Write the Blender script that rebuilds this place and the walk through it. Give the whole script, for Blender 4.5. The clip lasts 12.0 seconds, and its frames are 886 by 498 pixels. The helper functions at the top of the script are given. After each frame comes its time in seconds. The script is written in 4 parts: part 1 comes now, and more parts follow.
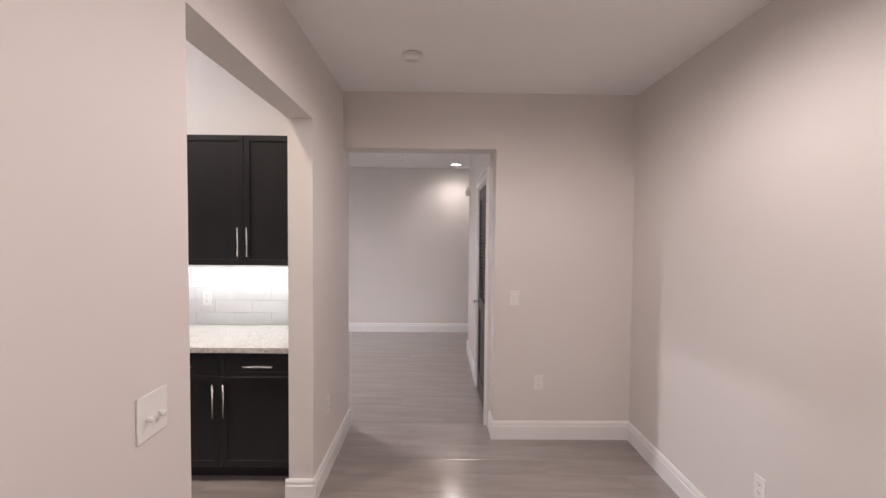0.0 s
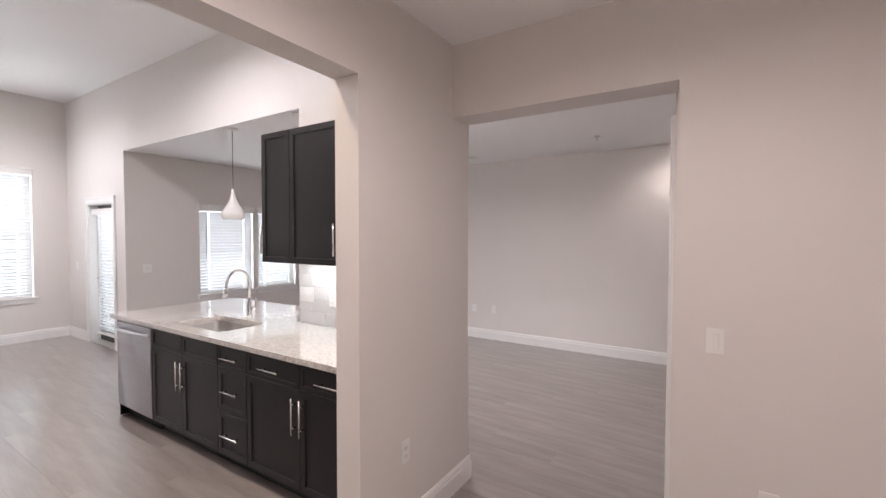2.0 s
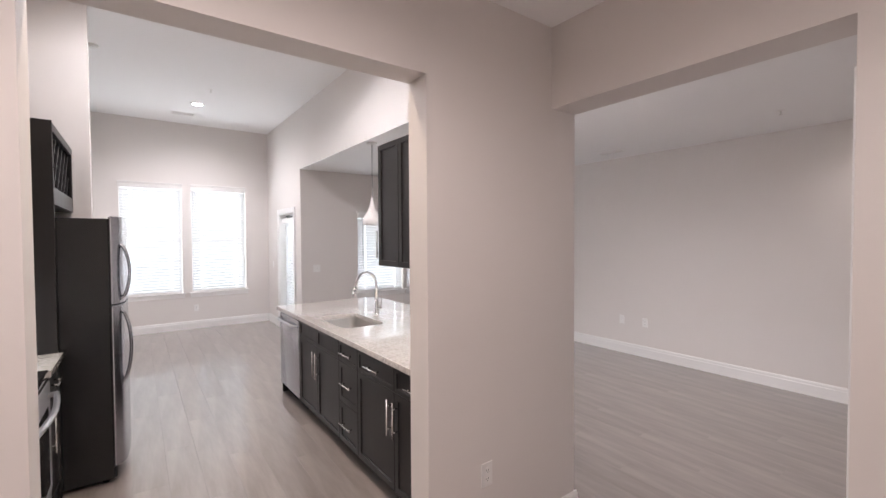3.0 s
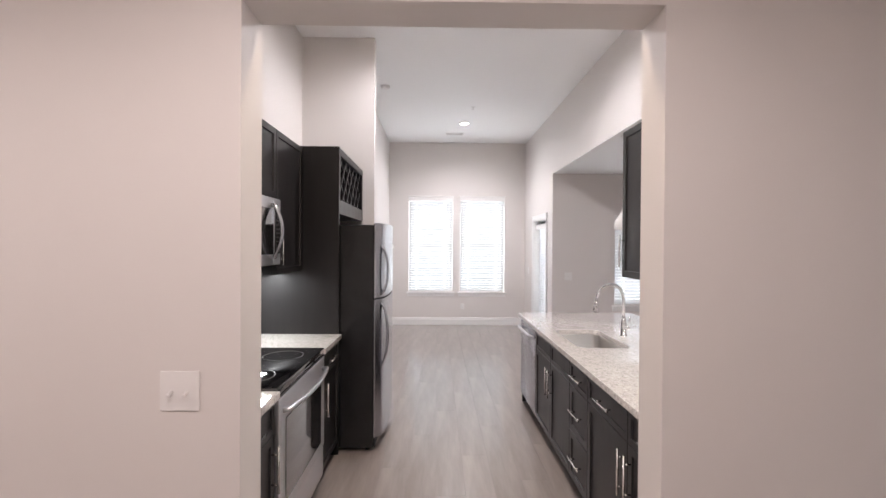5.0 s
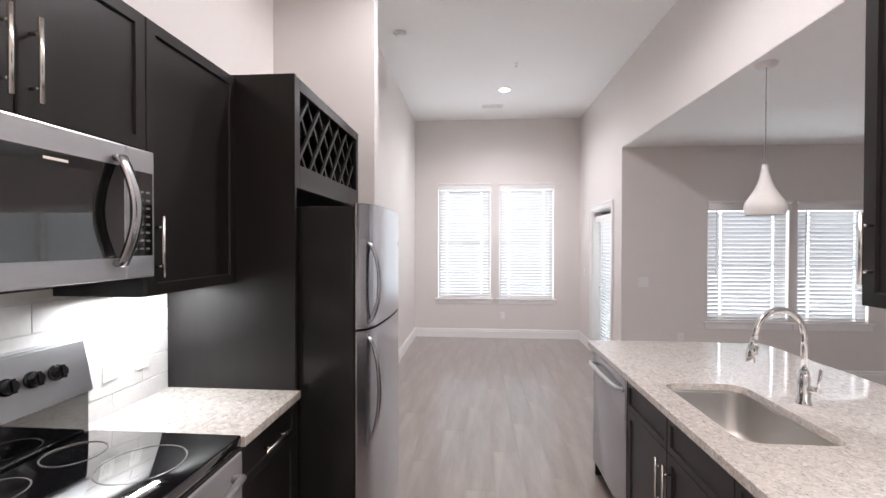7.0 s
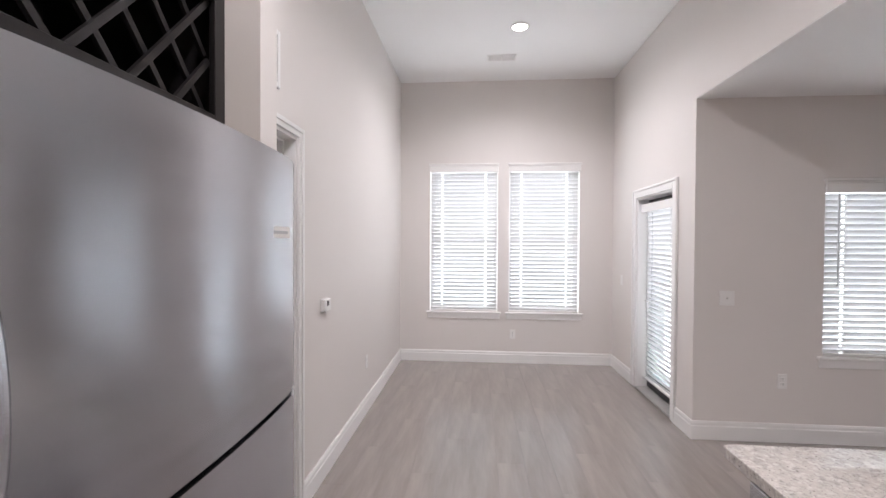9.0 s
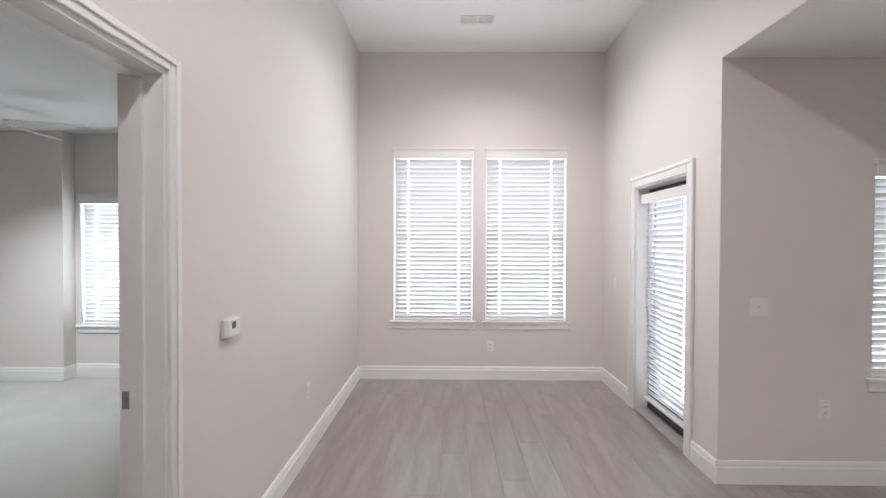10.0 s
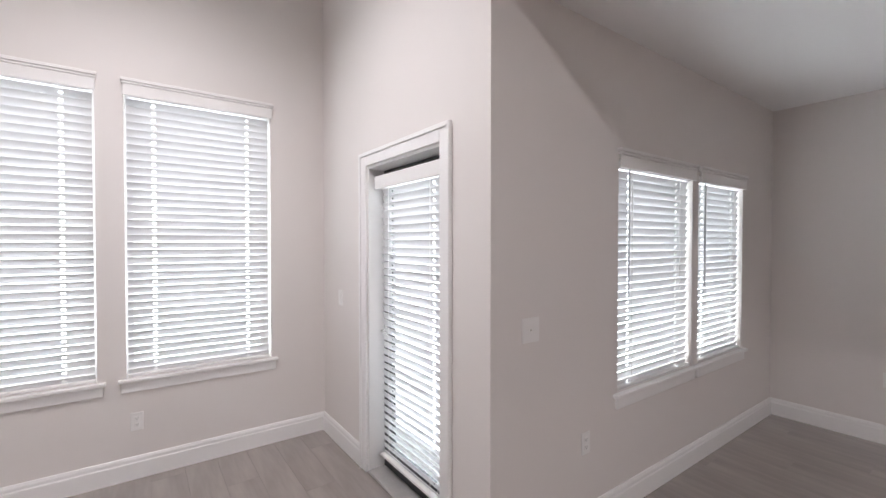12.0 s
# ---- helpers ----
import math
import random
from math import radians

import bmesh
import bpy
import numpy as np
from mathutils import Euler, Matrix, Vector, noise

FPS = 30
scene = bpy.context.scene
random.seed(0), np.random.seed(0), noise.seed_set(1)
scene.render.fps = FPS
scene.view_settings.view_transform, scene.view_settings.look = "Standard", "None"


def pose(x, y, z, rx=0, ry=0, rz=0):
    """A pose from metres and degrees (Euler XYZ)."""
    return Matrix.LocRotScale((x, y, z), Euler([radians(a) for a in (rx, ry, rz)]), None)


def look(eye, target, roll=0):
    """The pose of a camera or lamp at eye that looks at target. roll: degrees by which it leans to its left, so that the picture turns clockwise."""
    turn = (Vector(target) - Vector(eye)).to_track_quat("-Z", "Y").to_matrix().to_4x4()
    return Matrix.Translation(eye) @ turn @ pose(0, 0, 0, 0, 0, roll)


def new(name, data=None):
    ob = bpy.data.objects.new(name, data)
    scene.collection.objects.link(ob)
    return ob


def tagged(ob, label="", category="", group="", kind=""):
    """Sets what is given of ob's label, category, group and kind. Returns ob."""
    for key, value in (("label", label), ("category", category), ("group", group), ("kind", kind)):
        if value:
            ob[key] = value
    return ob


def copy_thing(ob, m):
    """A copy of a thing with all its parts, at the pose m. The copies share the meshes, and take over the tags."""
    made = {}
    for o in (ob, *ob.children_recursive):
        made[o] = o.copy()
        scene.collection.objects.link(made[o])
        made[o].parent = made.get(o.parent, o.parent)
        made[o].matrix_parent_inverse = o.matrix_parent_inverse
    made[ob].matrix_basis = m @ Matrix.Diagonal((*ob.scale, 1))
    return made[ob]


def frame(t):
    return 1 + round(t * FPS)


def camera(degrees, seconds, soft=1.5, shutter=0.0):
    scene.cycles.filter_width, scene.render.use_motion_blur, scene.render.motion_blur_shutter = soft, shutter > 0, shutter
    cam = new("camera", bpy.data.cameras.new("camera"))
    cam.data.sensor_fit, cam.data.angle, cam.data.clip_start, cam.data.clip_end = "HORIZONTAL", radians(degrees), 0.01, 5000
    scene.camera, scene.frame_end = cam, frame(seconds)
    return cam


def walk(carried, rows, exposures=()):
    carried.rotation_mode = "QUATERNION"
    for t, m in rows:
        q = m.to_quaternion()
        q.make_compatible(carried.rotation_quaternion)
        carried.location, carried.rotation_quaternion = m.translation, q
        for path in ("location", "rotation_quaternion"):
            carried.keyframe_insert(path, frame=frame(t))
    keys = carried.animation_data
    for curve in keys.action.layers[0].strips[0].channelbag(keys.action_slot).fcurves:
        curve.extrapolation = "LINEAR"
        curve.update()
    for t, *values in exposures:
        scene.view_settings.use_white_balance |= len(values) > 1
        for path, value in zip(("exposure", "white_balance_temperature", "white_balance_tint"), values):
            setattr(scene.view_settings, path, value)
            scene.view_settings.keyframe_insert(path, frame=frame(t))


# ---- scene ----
cam = camera(92.5, 12.0)
PATH = [
    (0, (0.064, 0.091, 1.672), (0.085, 2.089, 1.6), 0.5),
    (0.5, (0.107, 0.44, 1.643), (-0.053, 2.432, 1.579), 0.4),
    (1, (0.244, 0.75, 1.616), (-0.173, 2.706, 1.568), 0.3),
    (1.5, (0.485, 1.014, 1.625), (-0.258, 2.87, 1.561), 0.3),
    (2, (0.661, 1.244, 1.628), (-0.41, 2.932, 1.565), 0.1),
    (2.5, (0.805, 1.459, 1.646), (-0.568, 2.912, 1.577), -0.2),
    (3, (0.852, 1.637, 1.643), (-0.768, 2.807, 1.592), -0.3),
    (3.5, (0.903, 1.807, 1.643), (-0.918, 2.635, 1.603), -0.2),
    (5.3, (0.409, 2.019, 1.624), (-1.591, 1.977, 1.605), 0.3),
    (5.5, (0.273, 2.043, 1.63), (-1.725, 1.974, 1.607), 0.2),
    (6, (-0.061, 2.046, 1.614), (-2.059, 1.943, 1.593), 0.3),
    (6.5, (-0.435, 2.048, 1.607), (-2.43, 1.912, 1.584), 0.1),
    (7, (-0.821, 2.047, 1.61), (-2.815, 1.894, 1.586), 0.1),
    (9, (-2.462, 2.024, 1.591), (-4.455, 1.867, 1.562), 0.3),
    (9.5, (-2.877, 2.026, 1.583), (-4.871, 1.872, 1.554), 0.2),
    (10, (-3.283, 2.031, 1.565), (-5.282, 2.004, 1.537), 0.2),
    (10.5, (-3.679, 2.048, 1.57), (-5.668, 2.262, 1.545), 0.2),
    (11, (-4.053, 2.125, 1.576), (-5.972, 2.69, 1.545), 0.1),
    (11.5, (-4.388, 2.301, 1.579), (-6.193, 3.161, 1.549), 0.1),
    (12, (-4.662, 2.527, 1.574), (-6.287, 3.694, 1.544), 0.0),
]
EXPOSURES = [(0.0, 0.84), (2.5, 0.92), (5.5, 0.86), (7.0, 0.80), (9.0, 0.72), (12.0, 0.62)]
walk(cam, [(t, look(eye, target, roll)) for t, eye, target, roll in PATH], EXPOSURES)

# ---- world and light ----
world = bpy.data.worlds.new("sky")
scene.world = world
world.use_nodes = True
wn = world.node_tree.nodes
sky = wn.new("ShaderNodeTexSky")
sky.sky_type = "NISHITA"
sky.sun_disc = False
sky.sun_elevation = radians(50)
sky.sun_rotation = radians(250)
world.node_tree.links.new(sky.outputs["Color"], wn["Background"].inputs["Color"])
wn["Background"].inputs["Strength"].default_value = 0.1
sun = new("sun", bpy.data.lights.new("sun", "SUN"))
sun.data.energy, sun.data.angle, sun.data.color = 1.0, radians(12), (1.0, 0.96, 0.9)
sun.matrix_world = look((-20, -8, 22), (0, 0, 0))

WARM = (1.0, 0.855, 0.83)
PEACH = (1.0, 0.79, 0.62)
CLEAR = (1.0, 0.945, 0.988)
DAY = (0.86, 0.92, 1.0)
COOL = (0.96, 0.98, 1.0)


def area(name, at, to, sx, sy, watts, colour, spread=180):
    lamp = bpy.data.lights.new(name, "AREA")
    lamp.shape, lamp.size, lamp.size_y = "RECTANGLE", sx, sy
    lamp.energy, lamp.color, lamp.spread = watts, colour, radians(spread)
    ob = new(name, lamp)
    ob.matrix_world = look(at, to)
    return ob


def downlight(name, x, y, z, watts, colour, cone=160, blend=0.8):
    lamp = bpy.data.lights.new(name, "SPOT")
    lamp.energy, lamp.color, lamp.spot_size, lamp.spot_blend, lamp.shadow_soft_size = watts, colour, radians(cone), blend, 0.07
    ob = new(name, lamp)
    ob.matrix_world = look((x, y, z), (x, y + 0.0001, z - 1))
    return ob


# daylight standing outside each window, shining in through the blinds
area("daylight_back", (-8.62, 2.4, 1.65), (-4, 2.4, 1.65), 3.8, 2.7, 100, DAY)
area("daylight_side", (-6.62, 6.05, 1.4), (-3, 6.05, 1.4), 3.3, 2.2, 82, DAY)
area("daylight_patio", (-7.15, 4.40, 1.1), (-7.15, 0, 1.1), 1.7, 2.3, 46, DAY)
area("daylight_bedroom", (-8.62, -1.8, 1.4), (-4, -1.8, 1.4), 2.8, 2.2, 120, DAY)
# lamps in the ceilings and under the wall cabinets, with added fills among them
downlight("lamp_living", -6.746, 2.44, 3.70, 104, CLEAR, 162, 1.0)
downlight("lamp_kitchen", -3.2, 2.26, 3.70, 86, CLEAR, 172, 0.5)
downlight("lamp_kitchen", -1.5, 2.1, 3.70, 88, PEACH, 128, 1.0)
downlight("lamp_far", 0.33, 6.85, 2.72, 13, WARM, 155, 1.0)
# unseen fill added behind the tiled wall to brighten the lounge
downlight("fill_lounge", -1.6, 4.4, 2.72, 74, CLEAR, 172, 0.7)
downlight("unseen_hall_lamp", 0.50, 1.80, 2.74, 47, WARM, 176, 0.55)
# extra hall lamp, added out of view to even out the light
downlight("unseen_hall_lamp", 0.50, -0.55, 2.74, 43, WARM, 176, 0.6)
# fill added under the fan to brighten the bedroom; no lit lamp is known there
downlight("fill_bedroom", -6.85, -1.95, 2.42, 120, (0.90, 0.95, 1.0), 150, 1.0)
area("strip_left", (-2.42, 0.72, 1.40), (-2.42, 0.7201, 0), 0.42, 0.03, 3.4, COOL)
# weak added fill over the cooktop; no light strip hangs under the microwave
area("fill_range", (-1.77, 0.72, 1.475), (-1.77, 0.7201, 0), 0.3, 0.03, 0.35, COOL)
area("strip_right", (-1.50, 3.45, 1.405), (-1.50, 3.4501, 0), 1.15, 0.03, 2.6, COOL)

# ---- materials ----


def material(name, colour, rough=0.5, metal=0.0, spread=0.06, scale=3.0, fine=90.0, bump=0.02, stretch=(1, 1, 1), coat=0.0, per_piece=0.0, spec=0.5, fine_part=0.4):
    """Painted or plain surface: colour varied at two scales, fine relief, uneven gloss."""
    m = bpy.data.materials.new(name)
    m.use_nodes = True
    nt = m.node_tree
    b = nt.nodes["Principled BSDF"]
    link = nt.links.new
    co = nt.nodes.new("ShaderNodeTexCoord")
    mp = nt.nodes.new("ShaderNodeMapping")
    mp.inputs["Scale"].default_value = stretch
    link(co.outputs["Object"], mp.inputs["Vector"])
    big = nt.nodes.new("ShaderNodeTexNoise")
    big.inputs["Scale"].default_value, big.inputs["Detail"].default_value = scale, 4
    small = nt.nodes.new("ShaderNodeTexNoise")
    small.inputs["Scale"].default_value, small.inputs["Detail"].default_value = fine, 3
    link(mp.outputs["Vector"], big.inputs["Vector"])
    link(mp.outputs["Vector"], small.inputs["Vector"])
    mix = nt.nodes.new("ShaderNodeMath")
    mix.operation = "MULTIPLY_ADD"
    mix.inputs[1].default_value = fine_part
    link(small.outputs["Fac"], mix.inputs[0])
    half = nt.nodes.new("ShaderNodeMath")
    half.operation = "MULTIPLY"
    half.inputs[1].default_value = 1 - fine_part
    link(big.outputs["Fac"], half.inputs[0])
    link(half.outputs[0], mix.inputs[2])
    ramp = nt.nodes.new("ShaderNodeValToRGB")
    ramp.color_ramp.elements[0].position, ramp.color_ramp.elements[1].position = 0.3, 0.7
    ramp.color_ramp.elements[0].color = (*[c * (1 - spread) for c in colour], 1)
    ramp.color_ramp.elements[1].color = (*[min(1, c * (1 + spread)) for c in colour], 1)
    link(mix.outputs[0], ramp.inputs["Fac"])
    out = ramp.outputs["Color"]
    if per_piece:
        info = nt.nodes.new("ShaderNodeObjectInfo")
        rng = nt.nodes.new("ShaderNodeMapRange")
        rng.inputs["To Min"].default_value, rng.inputs["To Max"].default_value = 1 - per_piece, 1 + per_piece
        link(info.outputs["Random"], rng.inputs["Value"])
        hsv = nt.nodes.new("ShaderNodeHueSaturation")
        link(rng.outputs["Result"], hsv.inputs["Value"])
        link(out, hsv.inputs["Color"])
        out = hsv.outputs["Color"]
    link(out, b.inputs["Base Color"])
    rr = nt.nodes.new("ShaderNodeMapRange")
    rr.inputs["To Min"].default_value, rr.inputs["To Max"].default_value = max(0.02, rough - 0.06), min(1, rough + 0.06)
    link(big.outputs["Fac"], rr.inputs["Value"])
    link(rr.outputs["Result"], b.inputs["Roughness"])
    b.inputs["Metallic"].default_value = metal
    b.inputs["Coat Weight"].default_value = coat
    b.inputs["Specular IOR Level"].default_value = spec
    if bump:
        bp = nt.nodes.new("ShaderNodeBump")
        bp.inputs["Strength"].default_value, bp.inputs["Distance"].default_value = bump, 0.01
        link(small.outputs["Fac"], bp.inputs["Height"])
        link(bp.outputs["Normal"], b.inputs["Normal"])
    return m


def glowing(name, colour, strength):
    m = bpy.data.materials.new(name)
    m.use_nodes = True
    b = m.node_tree.nodes["Principled BSDF"]
    b.inputs["Base Color"].default_value = (0.8, 0.8, 0.8, 1)
    b.inputs["Emission Color"].default_value = (*colour, 1)
    b.inputs["Emission Strength"].default_value = strength
    return m


def planks_material():
    """Grey-brown vinyl oak: grain along the plank, each plank of its own tone."""
    m = material("vinyl_plank", (0.285, 0.248, 0.232), 0.30, 0, 0.25, 1.7, 9, 0.006, (0.8, 6, 1), per_piece=0.05, fine_part=0.15, spec=0.6, coat=1.0)
    m.node_tree.nodes["Principled BSDF"].inputs["Coat Roughness"].default_value = 0.15
    m.node_tree.nodes["Principled BSDF"].inputs["Coat IOR"].default_value = 1.65
    return m


def granite_material():
    m = material("granite", (0.64, 0.605, 0.575), 0.08, 0, 0.05, 6, 140, 0.0, coat=1.0)
    nt = m.node_tree
    b = nt.nodes["Principled BSDF"]
    base = b.inputs["Base Color"].links[0].from_socket
    co = nt.nodes["Texture Coordinate"]
    out = base
    for scale, lo, hi, colour in ((38, 0.48, 0.64, (0.52, 0.495, 0.475)), (74, 0.58, 0.70, (0.40, 0.385, 0.37)), (56, 0.52, 0.68, (0.76, 0.735, 0.71)), (140, 0.63, 0.72, (0.22, 0.21, 0.20))):
        n = nt.nodes.new("ShaderNodeTexNoise")
        n.inputs["Scale"].default_value, n.inputs["Detail"].default_value, n.inputs["Distortion"].default_value = scale, 2, 0.6
        off = nt.nodes.new("ShaderNodeVectorMath")
        off.operation = "ADD"
        off.inputs[1].default_value = (scale, scale * 0.3, 0)
        nt.links.new(co.outputs["Object"], off.inputs[0])
        nt.links.new(off.outputs[0], n.inputs["Vector"])
        r = nt.nodes.new("ShaderNodeMapRange")
        r.inputs["From Min"].default_value, r.inputs["From Max"].default_value = lo, hi
        nt.links.new(n.outputs["Fac"], r.inputs["Value"])
        mx = nt.nodes.new("ShaderNodeMix")
        mx.data_type = "RGBA"
        nt.links.new(r.outputs["Result"], mx.inputs["Factor"])
        nt.links.new(out, mx.inputs["A"])
        mx.inputs["B"].default_value = (*colour, 1)
        out = mx.outputs["Result"]
    nt.links.new(out, b.inputs["Base Color"])
    return m


def glass_material():
    m = bpy.data.materials.new("window_glass")
    m.use_nodes = True
    b = m.node_tree.nodes["Principled BSDF"]
    b.inputs["Base Color"].default_value = (0.96, 0.98, 0.97, 1)
    b.inputs["Roughness"].default_value = 0.02
    b.inputs["Transmission Weight"].default_value = 1.0
    b.inputs["IOR"].default_value = 1.05
    return m


def brushed(m, rough, aniso):
    """Steel with a level grain: reflections are drawn out up and down."""
    nt = m.node_tree
    b = nt.nodes["Principled BSDF"]
    tan = nt.nodes.new("ShaderNodeTangent")
    tan.direction_type, tan.axis = "RADIAL", "Z"
    nt.links.new(tan.outputs[0], b.inputs["Tangent"])
    b.inputs["Anisotropic"].default_value = aniso
    b.inputs["Anisotropic Rotation"].default_value = 0.25
    rng = b.inputs["Roughness"].links[0].from_node
    rng.inputs["To Min"].default_value, rng.inputs["To Max"].default_value = rough - 0.05, rough + 0.05


def slat_material():
    """White vinyl slat that lets a part of the daylight through."""
    m = material("blind_slat", (0.80, 0.80, 0.80), 0.45, 0, 0.02, 4, 60, 0.0)
    nt = m.node_tree
    b = nt.nodes["Principled BSDF"]
    tr = nt.nodes.new("ShaderNodeBsdfTranslucent")
    tr.inputs["Color"].default_value = (0.85, 0.86, 0.88, 1)
    mx = nt.nodes.new("ShaderNodeMixShader")
    mx.inputs["Fac"].default_value = 0.115
    nt.links.new(b.outputs[0], mx.inputs[1])
    nt.links.new(tr.outputs[0], mx.inputs[2])
    nt.links.new(mx.outputs[0], nt.nodes["Material Output"].inputs["Surface"])
    return m


PAINT = material("wall_paint", (0.755, 0.718, 0.693), 0.62, 0, 0.012, 0.8, 220, 0.03)
CEIL = material("ceiling_paint", (0.91, 0.908, 0.905), 0.8, 0, 0.012, 0.8, 160, 0.04)
TRIM = material("white_trim", (0.86, 0.85, 0.84), 0.35, 0, 0.015, 2, 120, 0.01)
WAND = material("clear_wand", (0.58, 0.59, 0.61), 0.2)
PLASTIC = material("white_plastic", (0.84, 0.825, 0.81), 0.32, 0, 0.015, 8, 120, 0.0)
PLANK = planks_material()
GROUT = material("floor_joint", (0.26, 0.225, 0.208), 0.7)
ESPRESSO = material("espresso_wood", (0.0125, 0.0112, 0.0118), 0.36, 0, 0.25, 3, 50, 0.02, (6, 6, 0.7), spec=0.45)
DARKIN = material("cabinet_inside", (0.012, 0.010, 0.010), 0.6)
GRANITE = granite_material()
STEEL = material("brushed_steel", (0.50, 0.508, 0.54), 0.20, 1.0, 0.05, 3, 110, 0.0, (0.25, 0.25, 9))
brushed(STEEL, 0.23, 0.72)
STEELH = material("brushed_steel_level", (0.66, 0.665, 0.69), 0.36, 1.0, 0.05, 3, 110, 0.02, (0.25, 9, 9))
SINKST = material("satin_steel", (0.62, 0.605, 0.59), 0.36, 1.0, 0.03, 3, 60, 0.0)
NICKEL = material("satin_nickel", (0.76, 0.755, 0.74), 0.22, 1.0, 0.03, 20, 200, 0.0)
CHROME = material("chrome", (0.80, 0.80, 0.80), 0.06, 1.0, 0.02, 20, 200, 0.0)
BLACK = material("black_enamel", (0.012, 0.012, 0.013), 0.22, 0, 0.1, 6, 300, 0.012)
BLKGLASS = material("black_glass", (0.006, 0.006, 0.007), 0.05, 0, 0.1, 4, 50, 0.0, coat=1.0, spec=0.9)
TINTGLASS = material("smoked_glass", (0.020, 0.020, 0.021), 0.06, 0, 0.1, 4, 50, 0.0, coat=1.0, spec=0.9)
RING = material("burner_print", (0.16, 0.16, 0.16), 0.25, 0, 0.1, 30, 200, 0.0)
TILE = material("white_tile", (0.72, 0.705, 0.70), 0.10, 0, 0.07, 7, 60, 0.012, per_piece=0.035)
TILEJOINT = material("tile_joint", (0.64, 0.625, 0.61), 0.8, 0, 0.05, 10, 150, 0.05)
SLAT = slat_material()
GLASS = glass_material()
DARKFRAME = material("dark_bronze", (0.022, 0.022, 0.024), 0.4, 0, 0.1, 8, 120, 0.02)
LOUVRE = material("dark_stained_door", (0.035, 0.030, 0.029), 0.38, 0, 0.2, 3, 50, 0.03, (6, 6, 0.7))
MARBLE = material("threshold_stone", (0.42, 0.41, 0.40), 0.3, 0, 0.12, 12, 90, 0.02)
CARPET = material("carpet", (0.50, 0.485, 0.465), 0.95, 0, 0.10, 2.5, 240, 0.5)
SHADE = material("white_glass_shade", (0.80, 0.775, 0.75), 0.25, 0, 0.02, 8, 90, 0.0)
CORD = material("grey_cord", (0.20, 0.20, 0.20), 0.5)
RUBBER = material("dark_gap", (0.01, 0.01, 0.01), 0.7)
SCREEN = material("display_glass", (0.012, 0.014, 0.013), 0.12)
LCD = material("grey_display", (0.10, 0.10, 0.09), 0.2)
DIGIT = glowing("green_digits", (0.55, 1.0, 0.05), 2.2)
LENS = glowing("lamp_lens", (1.0, 0.95, 0.88), 14.0)
DAYWHITE = material("outside_wall", (0.62, 0.63, 0.62), 0.8, 0, 0.1, 1.0, 20, 0.1)
GROUND = material("outside_ground", (0.36, 0.36, 0.345), 0.9, 0, 0.2, 0.4, 8, 0.2)

# ---- mesh helpers ----


def mesh(bm, name):
    me = bpy.data.meshes.new(name)
    bmesh.ops.recalc_face_normals(bm, faces=bm.faces)
    bm.to_mesh(me)
    bm.free()
    return me


def part(name, bm, mat, parent=None, label="", smooth=False, at=None):
    """Links a bmesh as one mesh object under a thing or part."""
    me = mesh(bm, name)
    me.materials.append(mat)
    if smooth:
        for p in me.polygons:
            p.use_smooth = True
    ob = new(name, me)
    if parent is not None:
        ob.parent = parent
    if at is not None:
        ob.matrix_basis = at
    if label:
        ob["label"] = label
    return ob


def thing(name, m, label, category, group="", kind=""):
    ob = new(name)
    ob.empty_display_size = 0.1
    ob.matrix_basis = m
    return tagged(ob, label, category, group, kind)


def add_box(bm, x0, x1, y0, y1, z0, z1, bevel=0.0, seg=1):
    m = Matrix.Translation(((x0 + x1) / 2, (y0 + y1) / 2, (z0 + z1) / 2)) @ Matrix.Diagonal((abs(x1 - x0), abs(y1 - y0), abs(z1 - z0), 1))
    vs = bmesh.ops.create_cube(bm, size=1, matrix=m)["verts"]
    if bevel:
        es = list({e for v in vs for e in v.link_edges})
        bmesh.ops.bevel(bm, geom=es, offset=bevel, segments=seg, profile=0.5, affect="EDGES")
    return bm


def box(x0, x1, y0, y1, z0, z1, bevel=0.0, seg=1):
    return add_box(bmesh.new(), x0, x1, y0, y1, z0, z1, bevel, seg)


def boxes(*rows, bevel=0.0):
    bm = bmesh.new()
    for r in rows:
        add_box(bm, *r, bevel)
    return bm


def add_rod(bm, a, b, r, r2=None, n=12):
    a, b = Vector(a), Vector(b)
    d = b - a
    m = Matrix.Translation((a + b) / 2) @ d.to_track_quat("Z", "Y").to_matrix().to_4x4()
    bmesh.ops.create_cone(bm, cap_ends=True, segments=n, radius1=r, radius2=r if r2 is None else r2, depth=d.length, matrix=m)
    return bm


def rod(a, b, r, r2=None, n=12):
    return add_rod(bmesh.new(), a, b, r, r2, n)


def add_tube(bm, pts, r, n=10):
    """A round tube along a line of points."""
    pts = [Vector(p) for p in pts]
    rings = []
    for i, p in enumerate(pts):
        d = (pts[min(i + 1, len(pts) - 1)] - pts[max(i - 1, 0)]).normalized()
        side = d.orthogonal().normalized() if i == 0 else (side - d * side.dot(d)).normalized()
        up = d.cross(side)
        rr = r[i] if isinstance(r, (list, tuple)) else r
        rings.append([bm.verts.new(p + (side * math.cos(2 * math.pi * k / n) + up * math.sin(2 * math.pi * k / n)) * rr) for k in range(n)])
    for a, b in zip(rings, rings[1:]):
        for k in range(n):
            bm.faces.new((a[k], a[(k + 1) % n], b[(k + 1) % n], b[k]))
    bm.faces.new(list(reversed(rings[0])))
    bm.faces.new(rings[-1])
    return bm


